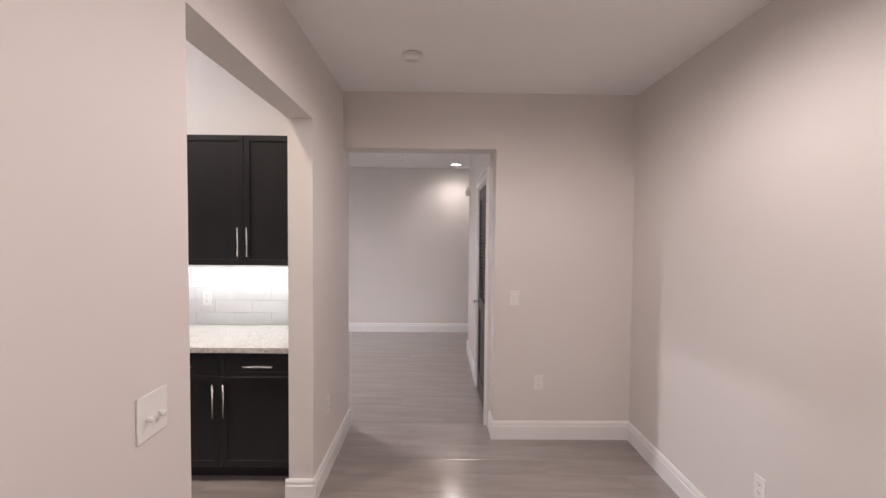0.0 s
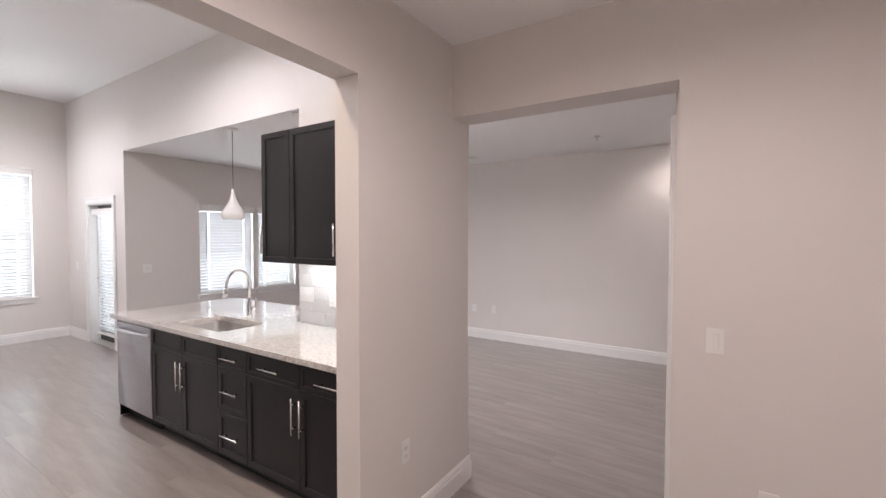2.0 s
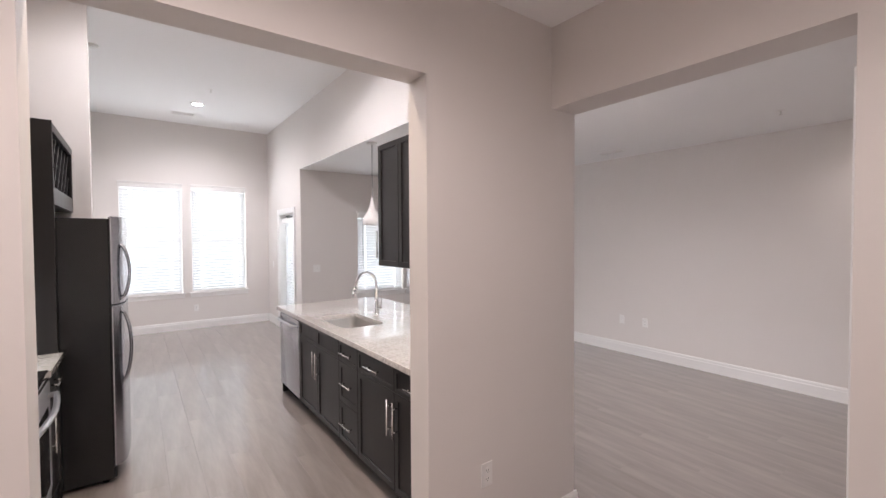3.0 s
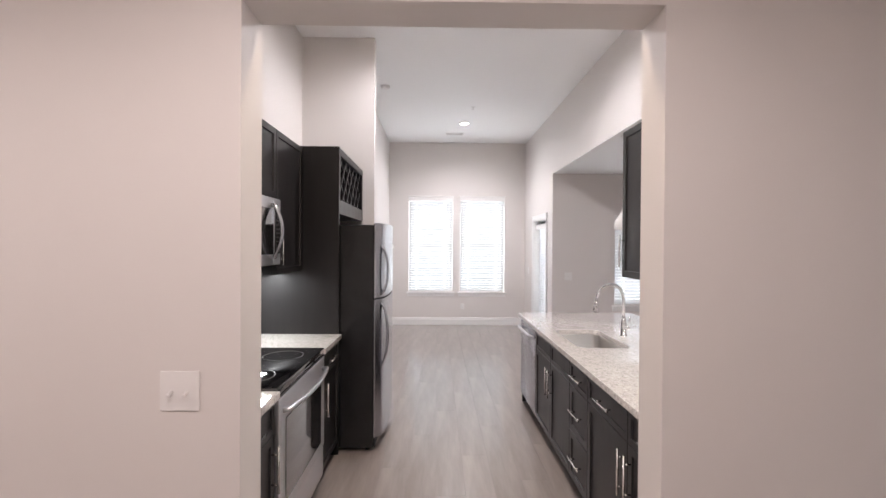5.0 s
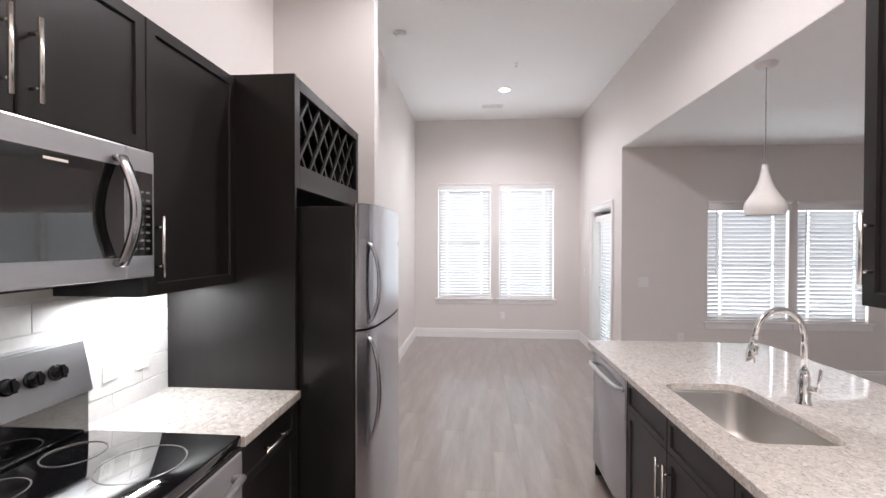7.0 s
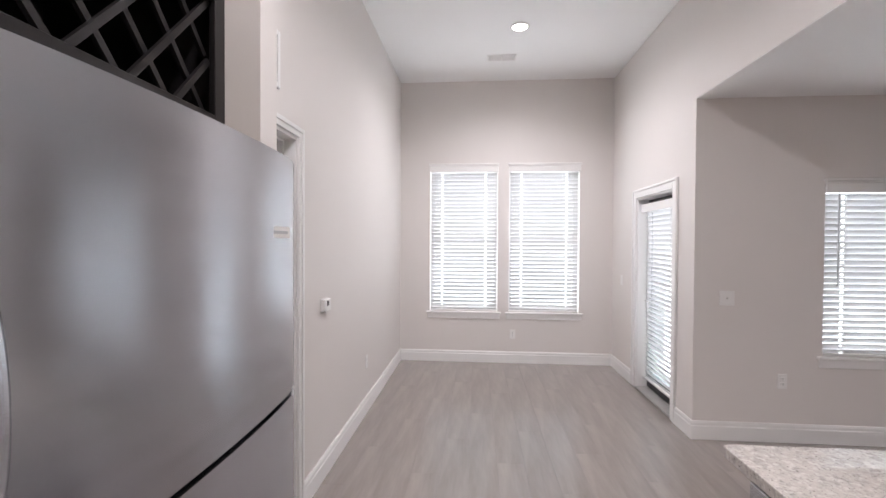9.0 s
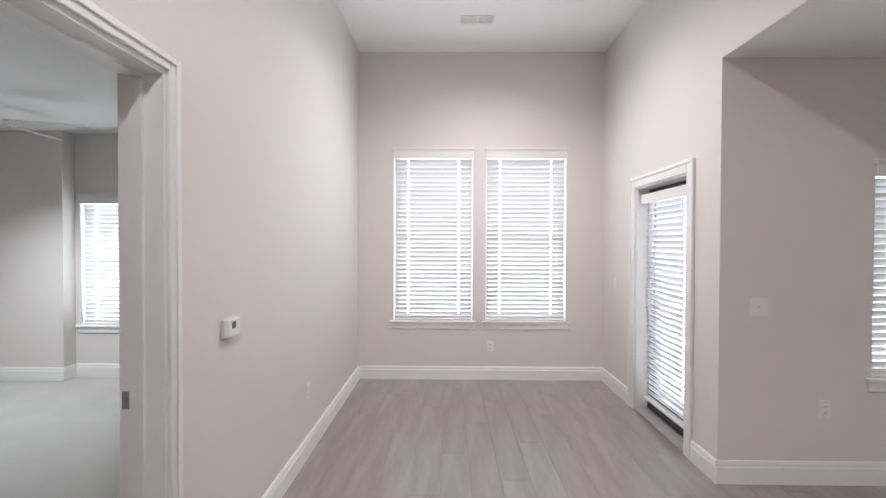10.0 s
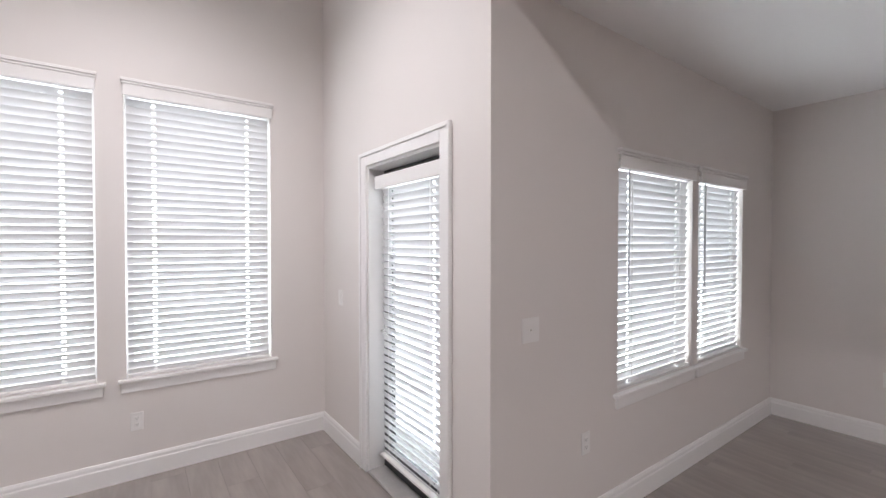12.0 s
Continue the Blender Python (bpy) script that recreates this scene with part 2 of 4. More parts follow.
def lathe(profile, n=40):
    """A body of revolution about z from (radius, height) pairs."""
    bm = bmesh.new()
    rings = [[bm.verts.new((r * math.cos(2 * math.pi * k / n), r * math.sin(2 * math.pi * k / n), z)) for k in range(n)] for r, z in profile]
    for a, b in zip(rings, rings[1:]):
        for k in range(n):
            bm.faces.new((a[k], a[(k + 1) % n], b[(k + 1) % n], b[k]))
    return bm


def sweep(profile, p0, p1, side):
    """A moulding: (out, up) profile drawn straight from p0 to p1, out along side."""
    bm = bmesh.new()
    side = Vector(side)
    up = Vector((0, 0, 1))
    a = [bm.verts.new(Vector(p0) + side * u + up * v) for u, v in profile]
    b = [bm.verts.new(Vector(p1) + side * u + up * v) for u, v in profile]
    n = len(profile)
    for k in range(n):
        bm.faces.new((a[k], a[(k + 1) % n], b[(k + 1) % n], b[k]))
    bm.faces.new(list(reversed(a)))
    bm.faces.new(b)
    return bm


def structure(name, bm, mat, label="", category="wall"):
    return tagged(part(name, bm, mat), label, category, kind="structure")

# ---- the shell ----
XH, XK = -0.70, -0.85          # hall and kitchen faces of the wall between them
XR = 1.635                     # hall's outer wall
YD, YD2 = 3.50, 3.70           # hall and lounge faces of the wall with the doorway
YL = 0.60                      # kitchen wall behind the range
YB = 0.997                     # wall with the bedroom door
YP = 3.795                     # wall with the patio door, and the edge of the high ceiling
XB = -8.145                    # wall with the two tall windows
XC = -6.066                    # lounge window wall
YF = 7.25                      # lounge's far wall
ZH, ZK, ZL = 2.79, 3.74, 2.772  # ceilings: hall, kitchen, lounge
XT, YT = -2.215, 3.57           # end and face of the tiled wall
XE = 4.2                       # lounge's end beyond the closet

WLABEL = "greige painted plaster wall, matt and clean"
# hall
structure("wall_hall_kitchen", boxes(
    (XK, XH, -1.6, 1.393, 0, ZK), (XK, XH, 1.393, 2.673, 2.36, ZK), (XK, XH, 2.673, YD2, 0, ZK)), PAINT, "greige painted wall with a wide cased-free kitchen opening")
structure("wall_hall_doorway", boxes(
    (XH, 0.52, YD, YD2, 2.35, ZH), (0.52, XR, YD, YD2, 0, ZH)), PAINT, "greige painted wall with a plain doorway to the lounge")
structure("wall_hall_outer", box(XR, XR + 0.15, -1.75, YD2, 0, ZH + 0.2), PAINT, WLABEL)
structure("wall_hall_back", box(XK, XR, -1.75, -1.6, 0, ZH + 0.2), PAINT, WLABEL)
# kitchen and dining strip
structure("wall_kitchen_range", box(-3.88, XK, YL - 0.15, YL, 0, ZK), PAINT, WLABEL)
structure("wall_fridge_side", box(-3.88, -3.77, YL, 1.335, 0, ZK), PAINT, "narrow greige painted wall end beside the fridge")
structure("wall_bedroom_door", boxes(
    (-3.98, -3.88, YB - 0.16, YB, 0, ZK), (-4.825, -3.98, YB - 0.16, YB, 2.19, ZK), (XB, -4.825, YB - 0.16, YB, 0, ZK)), PAINT, "greige painted wall with an open bedroom doorway")
W1, W2 = (1.40, 2.305), (2.455, 3.37)
ZW0, ZW1 = 0.675, 2.59
structure("wall_back_windows", boxes(
    (XB - 0.2, XB, YB - 0.16, W1[0], 0, ZK), (XB - 0.2, XB, W1[1], W2[0], 0, ZK), (XB - 0.2, XB, W2[1], YP + 0.25, 0, ZK),
    (XB - 0.2, XB, W1[0], W1[1], 0, ZW0), (XB - 0.2, XB, W2[0], W2[1], 0, ZW0), (XB - 0.2, XB, W1[0], W1[1], ZW1, ZK), (XB - 0.2, XB, W2[0], W2[1], ZW1, ZK)), PAINT, "greige painted wall with two tall windows")
PD0, PD1, PDZ = -7.31, -6.44, 2.09
structure("wall_patio", boxes(
    (XB, PD0, YP, YP + 0.2, 0, ZK), (PD0, PD1, YP, YP + 0.2, PDZ, ZK), (PD1, XC, YP, YP + 0.2, 0, ZK)), PAINT, "greige painted wall with a patio door")
structure("wall_over_peninsula", box(XC, XT, YP, YP + 0.15, ZL, ZK), PAINT, "high greige wall band above the open lounge")
structure("wall_tiled", box(XT, XK, YT, YP, 0, ZK), PAINT, "greige painted wall end beside the peninsula")
structure("wall_over_lounge_right", box(XT, XK, YP, YP + 0.15, ZL, ZK), PAINT, WLABEL)
# lounge
W3, W4 = (4.785, 5.70), (5.79, 6.58)
ZV0, ZV1 = 0.70, 2.06
structure("wall_lounge_windows", boxes(
    (XC - 0.2, XC, YP + 0.2, W3[0], 0, ZK), (XC - 0.2, XC, W3[1], W4[0], 0, ZK), (XC - 0.2, XC, W4[1], YF, 0, ZK),
    (XC - 0.2, XC, W3[0], W3[1], 0, ZV0), (XC - 0.2, XC, W4[0], W4[1], 0, ZV0), (XC - 0.2, XC, W3[0], W3[1], ZV1, ZK), (XC - 0.2, XC, W4[0], W4[1], ZV1, ZK)), PAINT, "greige painted wall with two lounge windows")
structure("wall_lounge_far", box(XC - 0.2, XE, YF, YF + 0.15, 0, ZL + 0.2), PAINT, WLABEL)
CW = 0.495                     # lounge face of the closet wall
DL0, DL1, DLZ = 3.83, 4.67, 2.16
structure("wall_closet", boxes(
    (CW, 0.66, YD2, DL0, 0, ZL), (CW, 0.66, DL0, DL1, DLZ, ZL), (CW, 0.66, DL1, 6.13, 0, ZL)), PAINT, "greige painted wall with a louvred closet door")
structure("wall_closet_back", boxes((0.66, XE, 6.0, 6.13, 0, ZL), (1.4, 1.5, YD2, 6.0, 0, ZL)), PAINT, WLABEL)
structure("wall_lounge_end", box(XE, XE + 0.15, 5.9, YF + 0.15, 0, ZL + 0.2), PAINT, WLABEL)
# bedroom
BW = (-2.24, -1.32)
structure("wall_bedroom_window", boxes(
    (XB - 0.2, XB, -2.30, BW[0], 0, 2.9), (XB - 0.2, XB, BW[1], YB - 0.16, 0, 2.9), (XB - 0.2, XB, BW[0], BW[1], 0, 0.60), (XB - 0.2, XB, BW[0], BW[1], 2.06, 2.9)), PAINT, "grey painted bedroom wall with a window")
structure("wall_bedroom_pier", box(XB - 0.2, XB + 0.16, -3.6, -2.30, 0, 2.9), PAINT, "projecting grey painted bedroom wall")
structure("wall_bedroom_back", boxes((XB - 0.2, -2.4, -3.75, -3.6, 0, 2.9), (-2.4, -2.25, -3.75, YL - 0.15, 0, 2.9)), PAINT, WLABEL)
structure("wall_bedroom_inner", box(-3.88, -2.4, 0.30, YL - 0.15, 0, 2.9), PAINT, WLABEL)

# ceilings
structure("ceiling_hall", box(XH, XR, -1.6, YD, ZH, ZH + 0.15), CEIL, "flat white painted hall ceiling", "ceiling")
structure("ceiling_kitchen", box(XB - 0.2, XK, YL - 0.15, YP + 0.15, ZK, ZK + 0.15), CEIL, "high flat white painted ceiling", "ceiling")
structure("ceiling_lounge", boxes((XC, XT, YP + 0.001, YP + 0.15, ZL - 0.004, ZL - 0.0005), (XC, XE, YP + 0.15, YF, ZL, ZL + 0.15), (XK, 1.5, YD2, YP + 0.15, ZL, ZL + 0.15)), CEIL, "flat white painted lounge ceiling", "ceiling")
structure("ceiling_bedroom", boxes((XB - 0.2, -3.88, -3.75, YB - 0.16, 2.81, 2.95), (-3.88, -2.25, -3.75, YL - 0.15, 2.81, 2.95)), CEIL, "flat white painted bedroom ceiling", "ceiling")

# outside
structure("ground", box(-60, 60, -60, 60, -0.35, -0.25), GROUND, "plain ground outside the windows", "ground")

# baseboards: stepped profile
BASE = [(0, 0), (0.018, 0), (0.018, 0.108), (0.014, 0.116), (0.014, 0.134), (0.008, 0.150), (0, 0.150)]


def baseboard(p0, p1, side, z=0.0):
    ob = part("baseboard", sweep(BASE, (*p0, z), (*p1, z), (*side, 0)), TRIM)
    return tagged(ob, "white painted baseboard with a stepped top", "baseboard", kind="structure")


T = 0.018
baseboard((XH, 2.673 - T), (XH, YD2 + T), (1, 0))
baseboard((XH, 2.673), (XK - T, 2.673), (0, -1))
baseboard((XH, -1.6), (XH, 1.393 + T), (1, 0))
baseboard((XH, 1.393), (XK, 1.393), (0, 1))
baseboard((0.52, YD), (XR, YD), (0, -1))
baseboard((0.52, YD - T), (0.52, YD2), (-1, 0))
baseboard((XR, -1.6), (XR, YD), (-1, 0))
baseboard((CW, DL1 + 0.105), (CW, 6.13 + T), (-1, 0))
baseboard((CW, 6.13), (XE, 6.13), (0, 1))
baseboard((XC, YF), (XE, YF), (0, -1))
baseboard((XC, YP - T), (XC, YF), (1, 0))
baseboard((PD1 + 0.092, YP), (XC, YP), (0, -1))
baseboard((XB, YP), (PD0 - 0.092, YP), (0, -1))
baseboard((XB, YB), (XB, YP), (1, 0))
baseboard((XB, YB), (-4.879, YB), (0, 1))
baseboard((XB, -2.30), (XB, YB - 0.16), (1, 0))
baseboard((XB + 0.16, -3.6), (XB + 0.16, -2.30 + T), (1, 0))
baseboard((XB + 0.16, -2.30), (XB, -2.30), (0, 1))
baseboard((-3.88, 1.335), (-3.77, 1.335), (0, 1))
baseboard((-3.88, YB), (-3.88, 1.335 + T), (-1, 0))
baseboard((XT, YP), (XK, YP), (0, 1))
baseboard((XK, YD2), (XH, YD2), (0, 1))

# ---- door casings, windows, blinds ----
CASE = 0.092


def casing(a0, a1, top, plane, side, axis, name="door_casing", legs=0.0, case=CASE):
    """A flat moulded trim round an opening; axis 'x' or 'y' is the way along the wall, side the way out of it."""
    rows = []
    for lo, hi, z0, z1 in ((a0 - case, a0, legs, top + case), (a1, a1 + case, legs, top + case), (a0, a1, top, top + case)):
        d0, d1 = sorted((plane, plane + side * 0.016))
        rows.append((lo, hi, d0, d1, z0, z1) if axis == "x" else (d0, d1, lo, hi, z0, z1))
    # raised outer band
    for lo, hi, z0, z1 in ((a0 - case, a0 - case + 0.026, legs, top + case), (a1 + case - 0.026, a1 + case, legs, top + case), (a0 - case + 0.026, a1 + case - 0.026, top + case - 0.026, top + case)):
        d0, d1 = sorted((plane + side * 0.0162, plane + side * 0.024))
        rows.append((lo, hi, d0, d1, z0, z1) if axis == "x" else (d0, d1, lo, hi, z0, z1))
    return tagged(part(name, boxes(*rows, bevel=0.003), TRIM), "white painted moulded door casing", "door casing", kind="structure")


casing(PD0, PD1, PDZ, YP, -1, "x")
casing(-4.825, -3.98, 2.19, YB, 1, "x", case=0.054)
casing(DL0, DL1, DLZ, CW, -1, "y")
# jamb linings
structure("door_jamb_patio", boxes((PD0, PD0 + 0.018, YP + 0.001, YP + 0.2, 0, PDZ), (PD1 - 0.018, PD1, YP + 0.001, YP + 0.2, 0, PDZ), (PD0 + 0.018, PD1 - 0.018, YP + 0.001, YP + 0.2, PDZ - 0.018, PDZ)), TRIM, "white painted door lining", "door jamb")
jamb = structure("door_jamb_bedroom", boxes((-4.825, -4.807, YB - 0.165, YB + 0.001, 0, 2.19), (-3.998, -3.98, YB - 0.165, YB + 0.001, 0, 2.19), (-4.807, -3.998, YB - 0.165, YB + 0.001, 2.172, 2.19),
    (-4.807, -4.795, YB - 0.12, YB - 0.07, 0, 2.172), (-4.795, -4.01, YB - 0.12, YB - 0.07, 2.16, 2.172)), TRIM, "white painted door lining with a stop", "door jamb")
part("strike_plate", boxes((-4.8065, -4.804, YB - 0.155, YB - 0.125, 0.955, 1.02), (-4.8038, -4.8025, YB - 0.148, YB - 0.135, 0.975, 1.0), bevel=0.0005), NICKEL, jamb, "satin nickel strike plate")
structure("door_jamb_closet", boxes((CW + 0.001, 0.66, DL0, DL0 + 0.016, 0, DLZ), (CW + 0.001, 0.66, DL1 - 0.016, DL1, 0, DLZ), (CW + 0.001, 0.66, DL0 + 0.016, DL1 - 0.016, DLZ - 0.016, DLZ)), TRIM, "white painted door lining", "door jamb")
structure("door_sill", box(PD0 + 0.018, PD1 - 0.018, YP - 0.01, YP + 0.2, 0.003, 0.022, 0.004), MARBLE, "grey stone patio door threshold", "door sill")


def blind(parent, w, h, slats, tilt, wand_x, group=""):
    """A venetian blind, hung at the origin's height h, spread along local x, room side -y."""
    pitch = (h - 0.06) / slats
    prof = bmesh.new()
    n = 6
    rows = []
    for k in range(n + 1):
        u = -0.025 + 0.05 * k / n
        rows.append((u, 0.0035 * (1 - (u / 0.025) ** 2)))
    q = w * 0.33
    cuts = [-w / 2, -q - 0.011, -q + 0.011, q - 0.011, q + 0.011, w / 2]
    top = [[prof.verts.new((x, u, c + 0.0012)) for u, c in rows] for x in cuts]
    bot = [[prof.verts.new((x, u, c - 0.0012)) for u, c in rows] for x in cuts]
    for e in range(5):
        for k in range(n):
            if e in (1, 3) and k in (2, 3):
                continue  # routed hole for the lift cord
            prof.faces.new((top[e][k], top[e + 1][k], top[e + 1][k + 1], top[e][k + 1]))
            prof.faces.new((bot[e][k], bot[e][k + 1], bot[e + 1][k + 1], bot[e + 1][k]))
        for k in (0, n):
            prof.faces.new((top[e][k], bot[e][k], bot[e + 1][k], top[e + 1][k]))
    for e in (0, 5):
        prof.faces.new(top[e] + list(reversed(bot[e])))
    me = mesh(prof, "slat")
    me.materials.append(SLAT)
    for k in range(slats):
        ob = new("slat", me)
        ob.parent = parent
        wob = 0.35 * math.sin(k * 2.3 + w * 9)
        ob.matrix_basis = pose(0, 0, h - 0.055 - pitch * (k + 0.5), tilt + wob, 0, 0.06 * math.sin(k * 1.7))
    part("bottom_rail", box(-w / 2, w / 2, -0.026, 0.026, 0.002, 0.020, 0.003), PLASTIC, parent)
    part("headrail", box(-w / 2, w / 2, -0.028, 0.028, h - 0.05, h - 0.002, 0.002), PLASTIC, parent)
    for x in (-w * 0.33, w * 0.33):
        bm = bmesh.new()
        for y in (-0.027, 0.027):
            add_box(bm, x - 0.0015, x + 0.0015, y - 0.001, y + 0.001, 0.01, h - 0.05)
        part("ladder_cord", bm, PLASTIC, parent)
    if wand_x is not None:
        part("tilt_wand", rod((wand_x, -0.045, h - 0.05), (wand_x, -0.043, h - 0.05 - min(0.75, h * 0.55)), 0.0055, n=6), WAND, parent)
    return pitch


def window(k, m, w, z0, z1, slats, tilt, label, wand_x=None, depth=0.2):
    """Local x along the wall, -y into the room, wall face at y = 0; sash, glass, sill and apron, with the blind in the reveal."""
    h = z1 - z0
    win = thing("window_%d" % k, m, label, "window", kind="structure")
    f = 0.045
    part("window_frame", boxes((-w / 2, -w / 2 + f, depth - 0.07, depth - 0.01, 0, h), (w / 2 - f, w / 2, depth - 0.07, depth - 0.01, 0, h), (-w / 2 + f, w / 2 - f, depth - 0.07, depth - 0.01, 0, f), (-w / 2 + f, w / 2 - f, depth - 0.07, depth - 0.01, h - f, h), (-w / 2 + f, w / 2 - f, depth - 0.065, depth - 0.015, h * 0.5 - 0.022, h * 0.5 + 0.022), bevel=0.002), TRIM, win)
    for a, b in ((f, h * 0.5 - 0.022), (h * 0.5 + 0.022, h - f)):
        pane = part("pane", box(-w / 2 + f, w / 2 - f, depth - 0.043, depth - 0.037, a, b), GLASS, win)
        pane.visible_shadow = False
    part("window_sill", box(-w / 2 - 0.045, w / 2 + 0.045, -0.035, depth - 0.07, -0.024, -0.001, 0.004), TRIM, win)
    part("apron", box(-w / 2 - 0.03, w / 2 + 0.03, -0.014, -0.0005, -0.092, -0.0245, 0.003), TRIM, win)
    bl = thing("window_blind", m, "white slatted venetian blind, lowered, slats half closed", "blind", "window blinds")
    bl.matrix_basis = m @ pose(0, 0.035, 0)
    blind(bl, w - 0.022, h - 0.005, slats, tilt, wand_x)
    part("valance", boxes((-w / 2 - 0.006, w / 2 + 0.006, -0.062, -0.048, h - 0.055, h + 0.02), (-w / 2 - 0.012, w / 2 + 0.012, -0.066, -0.036, h + 0.021, h + 0.036), (-w / 2 - 0.016, w / 2 + 0.016, -0.072, -0.036, h + 0.037, h + 0.058), bevel=0.003), PLASTIC, bl)
    return win


def facing_x(x, y, z):
    """Wall with the room on its +x side: local x runs along +y."""
    return pose(x, y, z, 0, 0, 90)


TALL = "tall white window with a stool sill in the wall"
window(1, facing_x(XB, sum(W1) / 2, ZW0), W1[1] - W1[0], ZW0, ZW1, 37, -67, TALL)
window(2, facing_x(XB, sum(W2) / 2, ZW0), W2[1] - W2[0], ZW0, ZW1, 37, -67, TALL)
window(3, facing_x(XC, sum(W3) / 2, ZV0), W3[1] - W3[0], ZV0, ZV1, 27, -69, "white lounge window with a sill", -0.36)
window(4, facing_x(XC, sum(W4) / 2, ZV0), W4[1] - W4[0], ZV0, ZV1, 27, -69, "white lounge window with a sill", -0.31)
window(5, facing_x(XB, sum(BW) / 2, 0.60), BW[1] - BW[0], 0.60, 2.06, 28, -69, "white bedroom window with a sill")

# patio door: dark frame, full glass, its own blind
pd = thing("door_1", pose((PD0 + PD1) / 2, YP + 0.115, 0.022), "dark framed glazed patio door behind a white blind", "door", kind="structure")
pw, ph = PD1 - PD0 - 0.04, PDZ - 0.042
part("door_frame", boxes((-pw / 2, -pw / 2 + 0.10, 0, 0.045, 0, ph), (pw / 2 - 0.10, pw / 2, 0, 0.045, 0, ph), (-pw / 2 + 0.10, pw / 2 - 0.10, 0, 0.045, 0, 0.16), (-pw / 2 + 0.10, pw / 2 - 0.10, 0, 0.045, ph - 0.10, ph), bevel=0.003), DARKFRAME, pd)
g = part("pane", box(-pw / 2 + 0.10, pw / 2 - 0.10, 0.02, 0.026, 0.16, ph - 0.10), GLASS, pd)
g.visible_shadow = False
lock = part("door_handle", boxes((-pw / 2 + 0.025, -pw / 2 + 0.06, -0.008, 0, 0.88, 1.05), bevel=0.002), NICKEL, pd, "satin nickel lever handle")
part("lever", add_rod(rod((-pw / 2 + 0.042, -0.045, 0.95), (-pw / 2 + 0.042, 0, 0.95), 0.009), (-pw / 2 + 0.042, -0.045, 0.95), (-pw / 2 + 0.13, -0.045, 0.95), 0.008), NICKEL, lock)
part("deadbolt", rod((-pw / 2 + 0.042, -0.02, 1.12), (-pw / 2 + 0.042, 0, 1.12), 0.025, n=20), NICKEL, pd)
pb = thing("window_blind", pose((PD0 + PD1) / 2 + 0.01, YP + 0.078, 0.13), "white slatted venetian blind on the patio door, lowered", "blind", "window blinds")
blind(pb, pw - 0.10, 1.86, 37, -67, None)
part("valance", box(-pw / 2 + 0.035, pw / 2 - 0.035, -0.058, -0.032, 1.80, 1.885, 0.004), PLASTIC, pb)

# closet door with louvres
ld = thing("door_2", pose(CW + 0.004, (DL0 + DL1) / 2, 0.008, 0, 0, -90), "dark stained wooden closet door with a louvred upper panel", "door", kind="structure")
lw, lh = DL1 - DL0 - 0.038, DLZ - 0.03
part("door_frame", boxes((-lw / 2, -lw / 2 + 0.10, 0, 0.035, 0, lh), (lw / 2 - 0.10, lw / 2, 0, 0.035, 0, lh), (-lw / 2 + 0.10, lw / 2 - 0.10, 0, 0.035, 0, 0.2), (-lw / 2 + 0.10, lw / 2 - 0.10, 0, 0.035, 0.88, 1.0), (-lw / 2 + 0.10, lw / 2 - 0.10, 0, 0.035, lh - 0.11, lh), bevel=0.003), LOUVRE, ld)
part("lower_panel", box(-lw / 2 + 0.10, lw / 2 - 0.10, 0.012, 0.024, 0.2, 0.88), LOUVRE, ld)
me = mesh(box(-lw / 2 + 0.10, lw / 2 - 0.10, -0.003, 0.003, -0.022, 0.022), "louvre_slat")
me.materials.append(LOUVRE)
for k in range(28):
    ob = new("louvre_slat", me)
    ob.parent = ld
    ob.matrix_basis = pose(0, 0.018, 1.02 + (lh - 0.11 - 1.02) * (k + 0.5) / 28, 35, 0, 0)
dh = part("door_handle", rod((-lw / 2 + 0.05, -0.01, 0.95), (-lw / 2 + 0.05, 0, 0.95), 0.027, n=20), NICKEL, ld, "satin nickel lever handle")
part("lever", add_rod(rod((-lw / 2 + 0.05, -0.055, 0.95), (-lw / 2 + 0.05, -0.01, 0.95), 0.009), (-lw / 2 + 0.05, -0.055, 0.95), (-lw / 2 + 0.16, -0.055, 0.95), 0.008), NICKEL, dh)
# ---- kitchen ----


def shaker(w, h, rail=0.058, t=0.02):
    """A five-piece front: frame with a recessed panel; local x across, z up, face towards -y, back at y = 0."""
    bm = box(-w / 2, w / 2, -t, 0, 0, h)
    front = min(bm.faces, key=lambda f: f.calc_center_median().y)
    rail = min(rail, w * 0.3, h * 0.3)
    bmesh.ops.inset_individual(bm, faces=[front], thickness=rail, depth=0)
    bmesh.ops.inset_individual(bm, faces=[front], thickness=0.004, depth=-0.009)
    edges = [e for e in bm.edges if all(abs(v.co.y + t) < 1e-5 for v in e.verts) and all(abs(abs(v.co.x) - w / 2) < 1e-5 or v.co.z < 1e-5 or abs(v.co.z - h) < 1e-5 for v in e.verts)]
    bmesh.ops.bevel(bm, geom=edges, offset=0.002, segments=1, affect="EDGES")
    return bm


def bar_pull(length, upright):
    bm = bmesh.new()
    a = (0, -0.032, -length / 2) if upright else (-length / 2, -0.032, 0)
    b = (0, -0.032, length / 2) if upright else (length / 2, -0.032, 0)
    add_rod(bm, a, b, 0.0062, n=12)
    for s in (-0.32, 0.32):
        c = (0, -0.032, s * length) if upright else (s * length, -0.032, 0)
        d = (c[0], 0, c[2])
        add_rod(bm, d, c, 0.0045, n=8)
    return bm


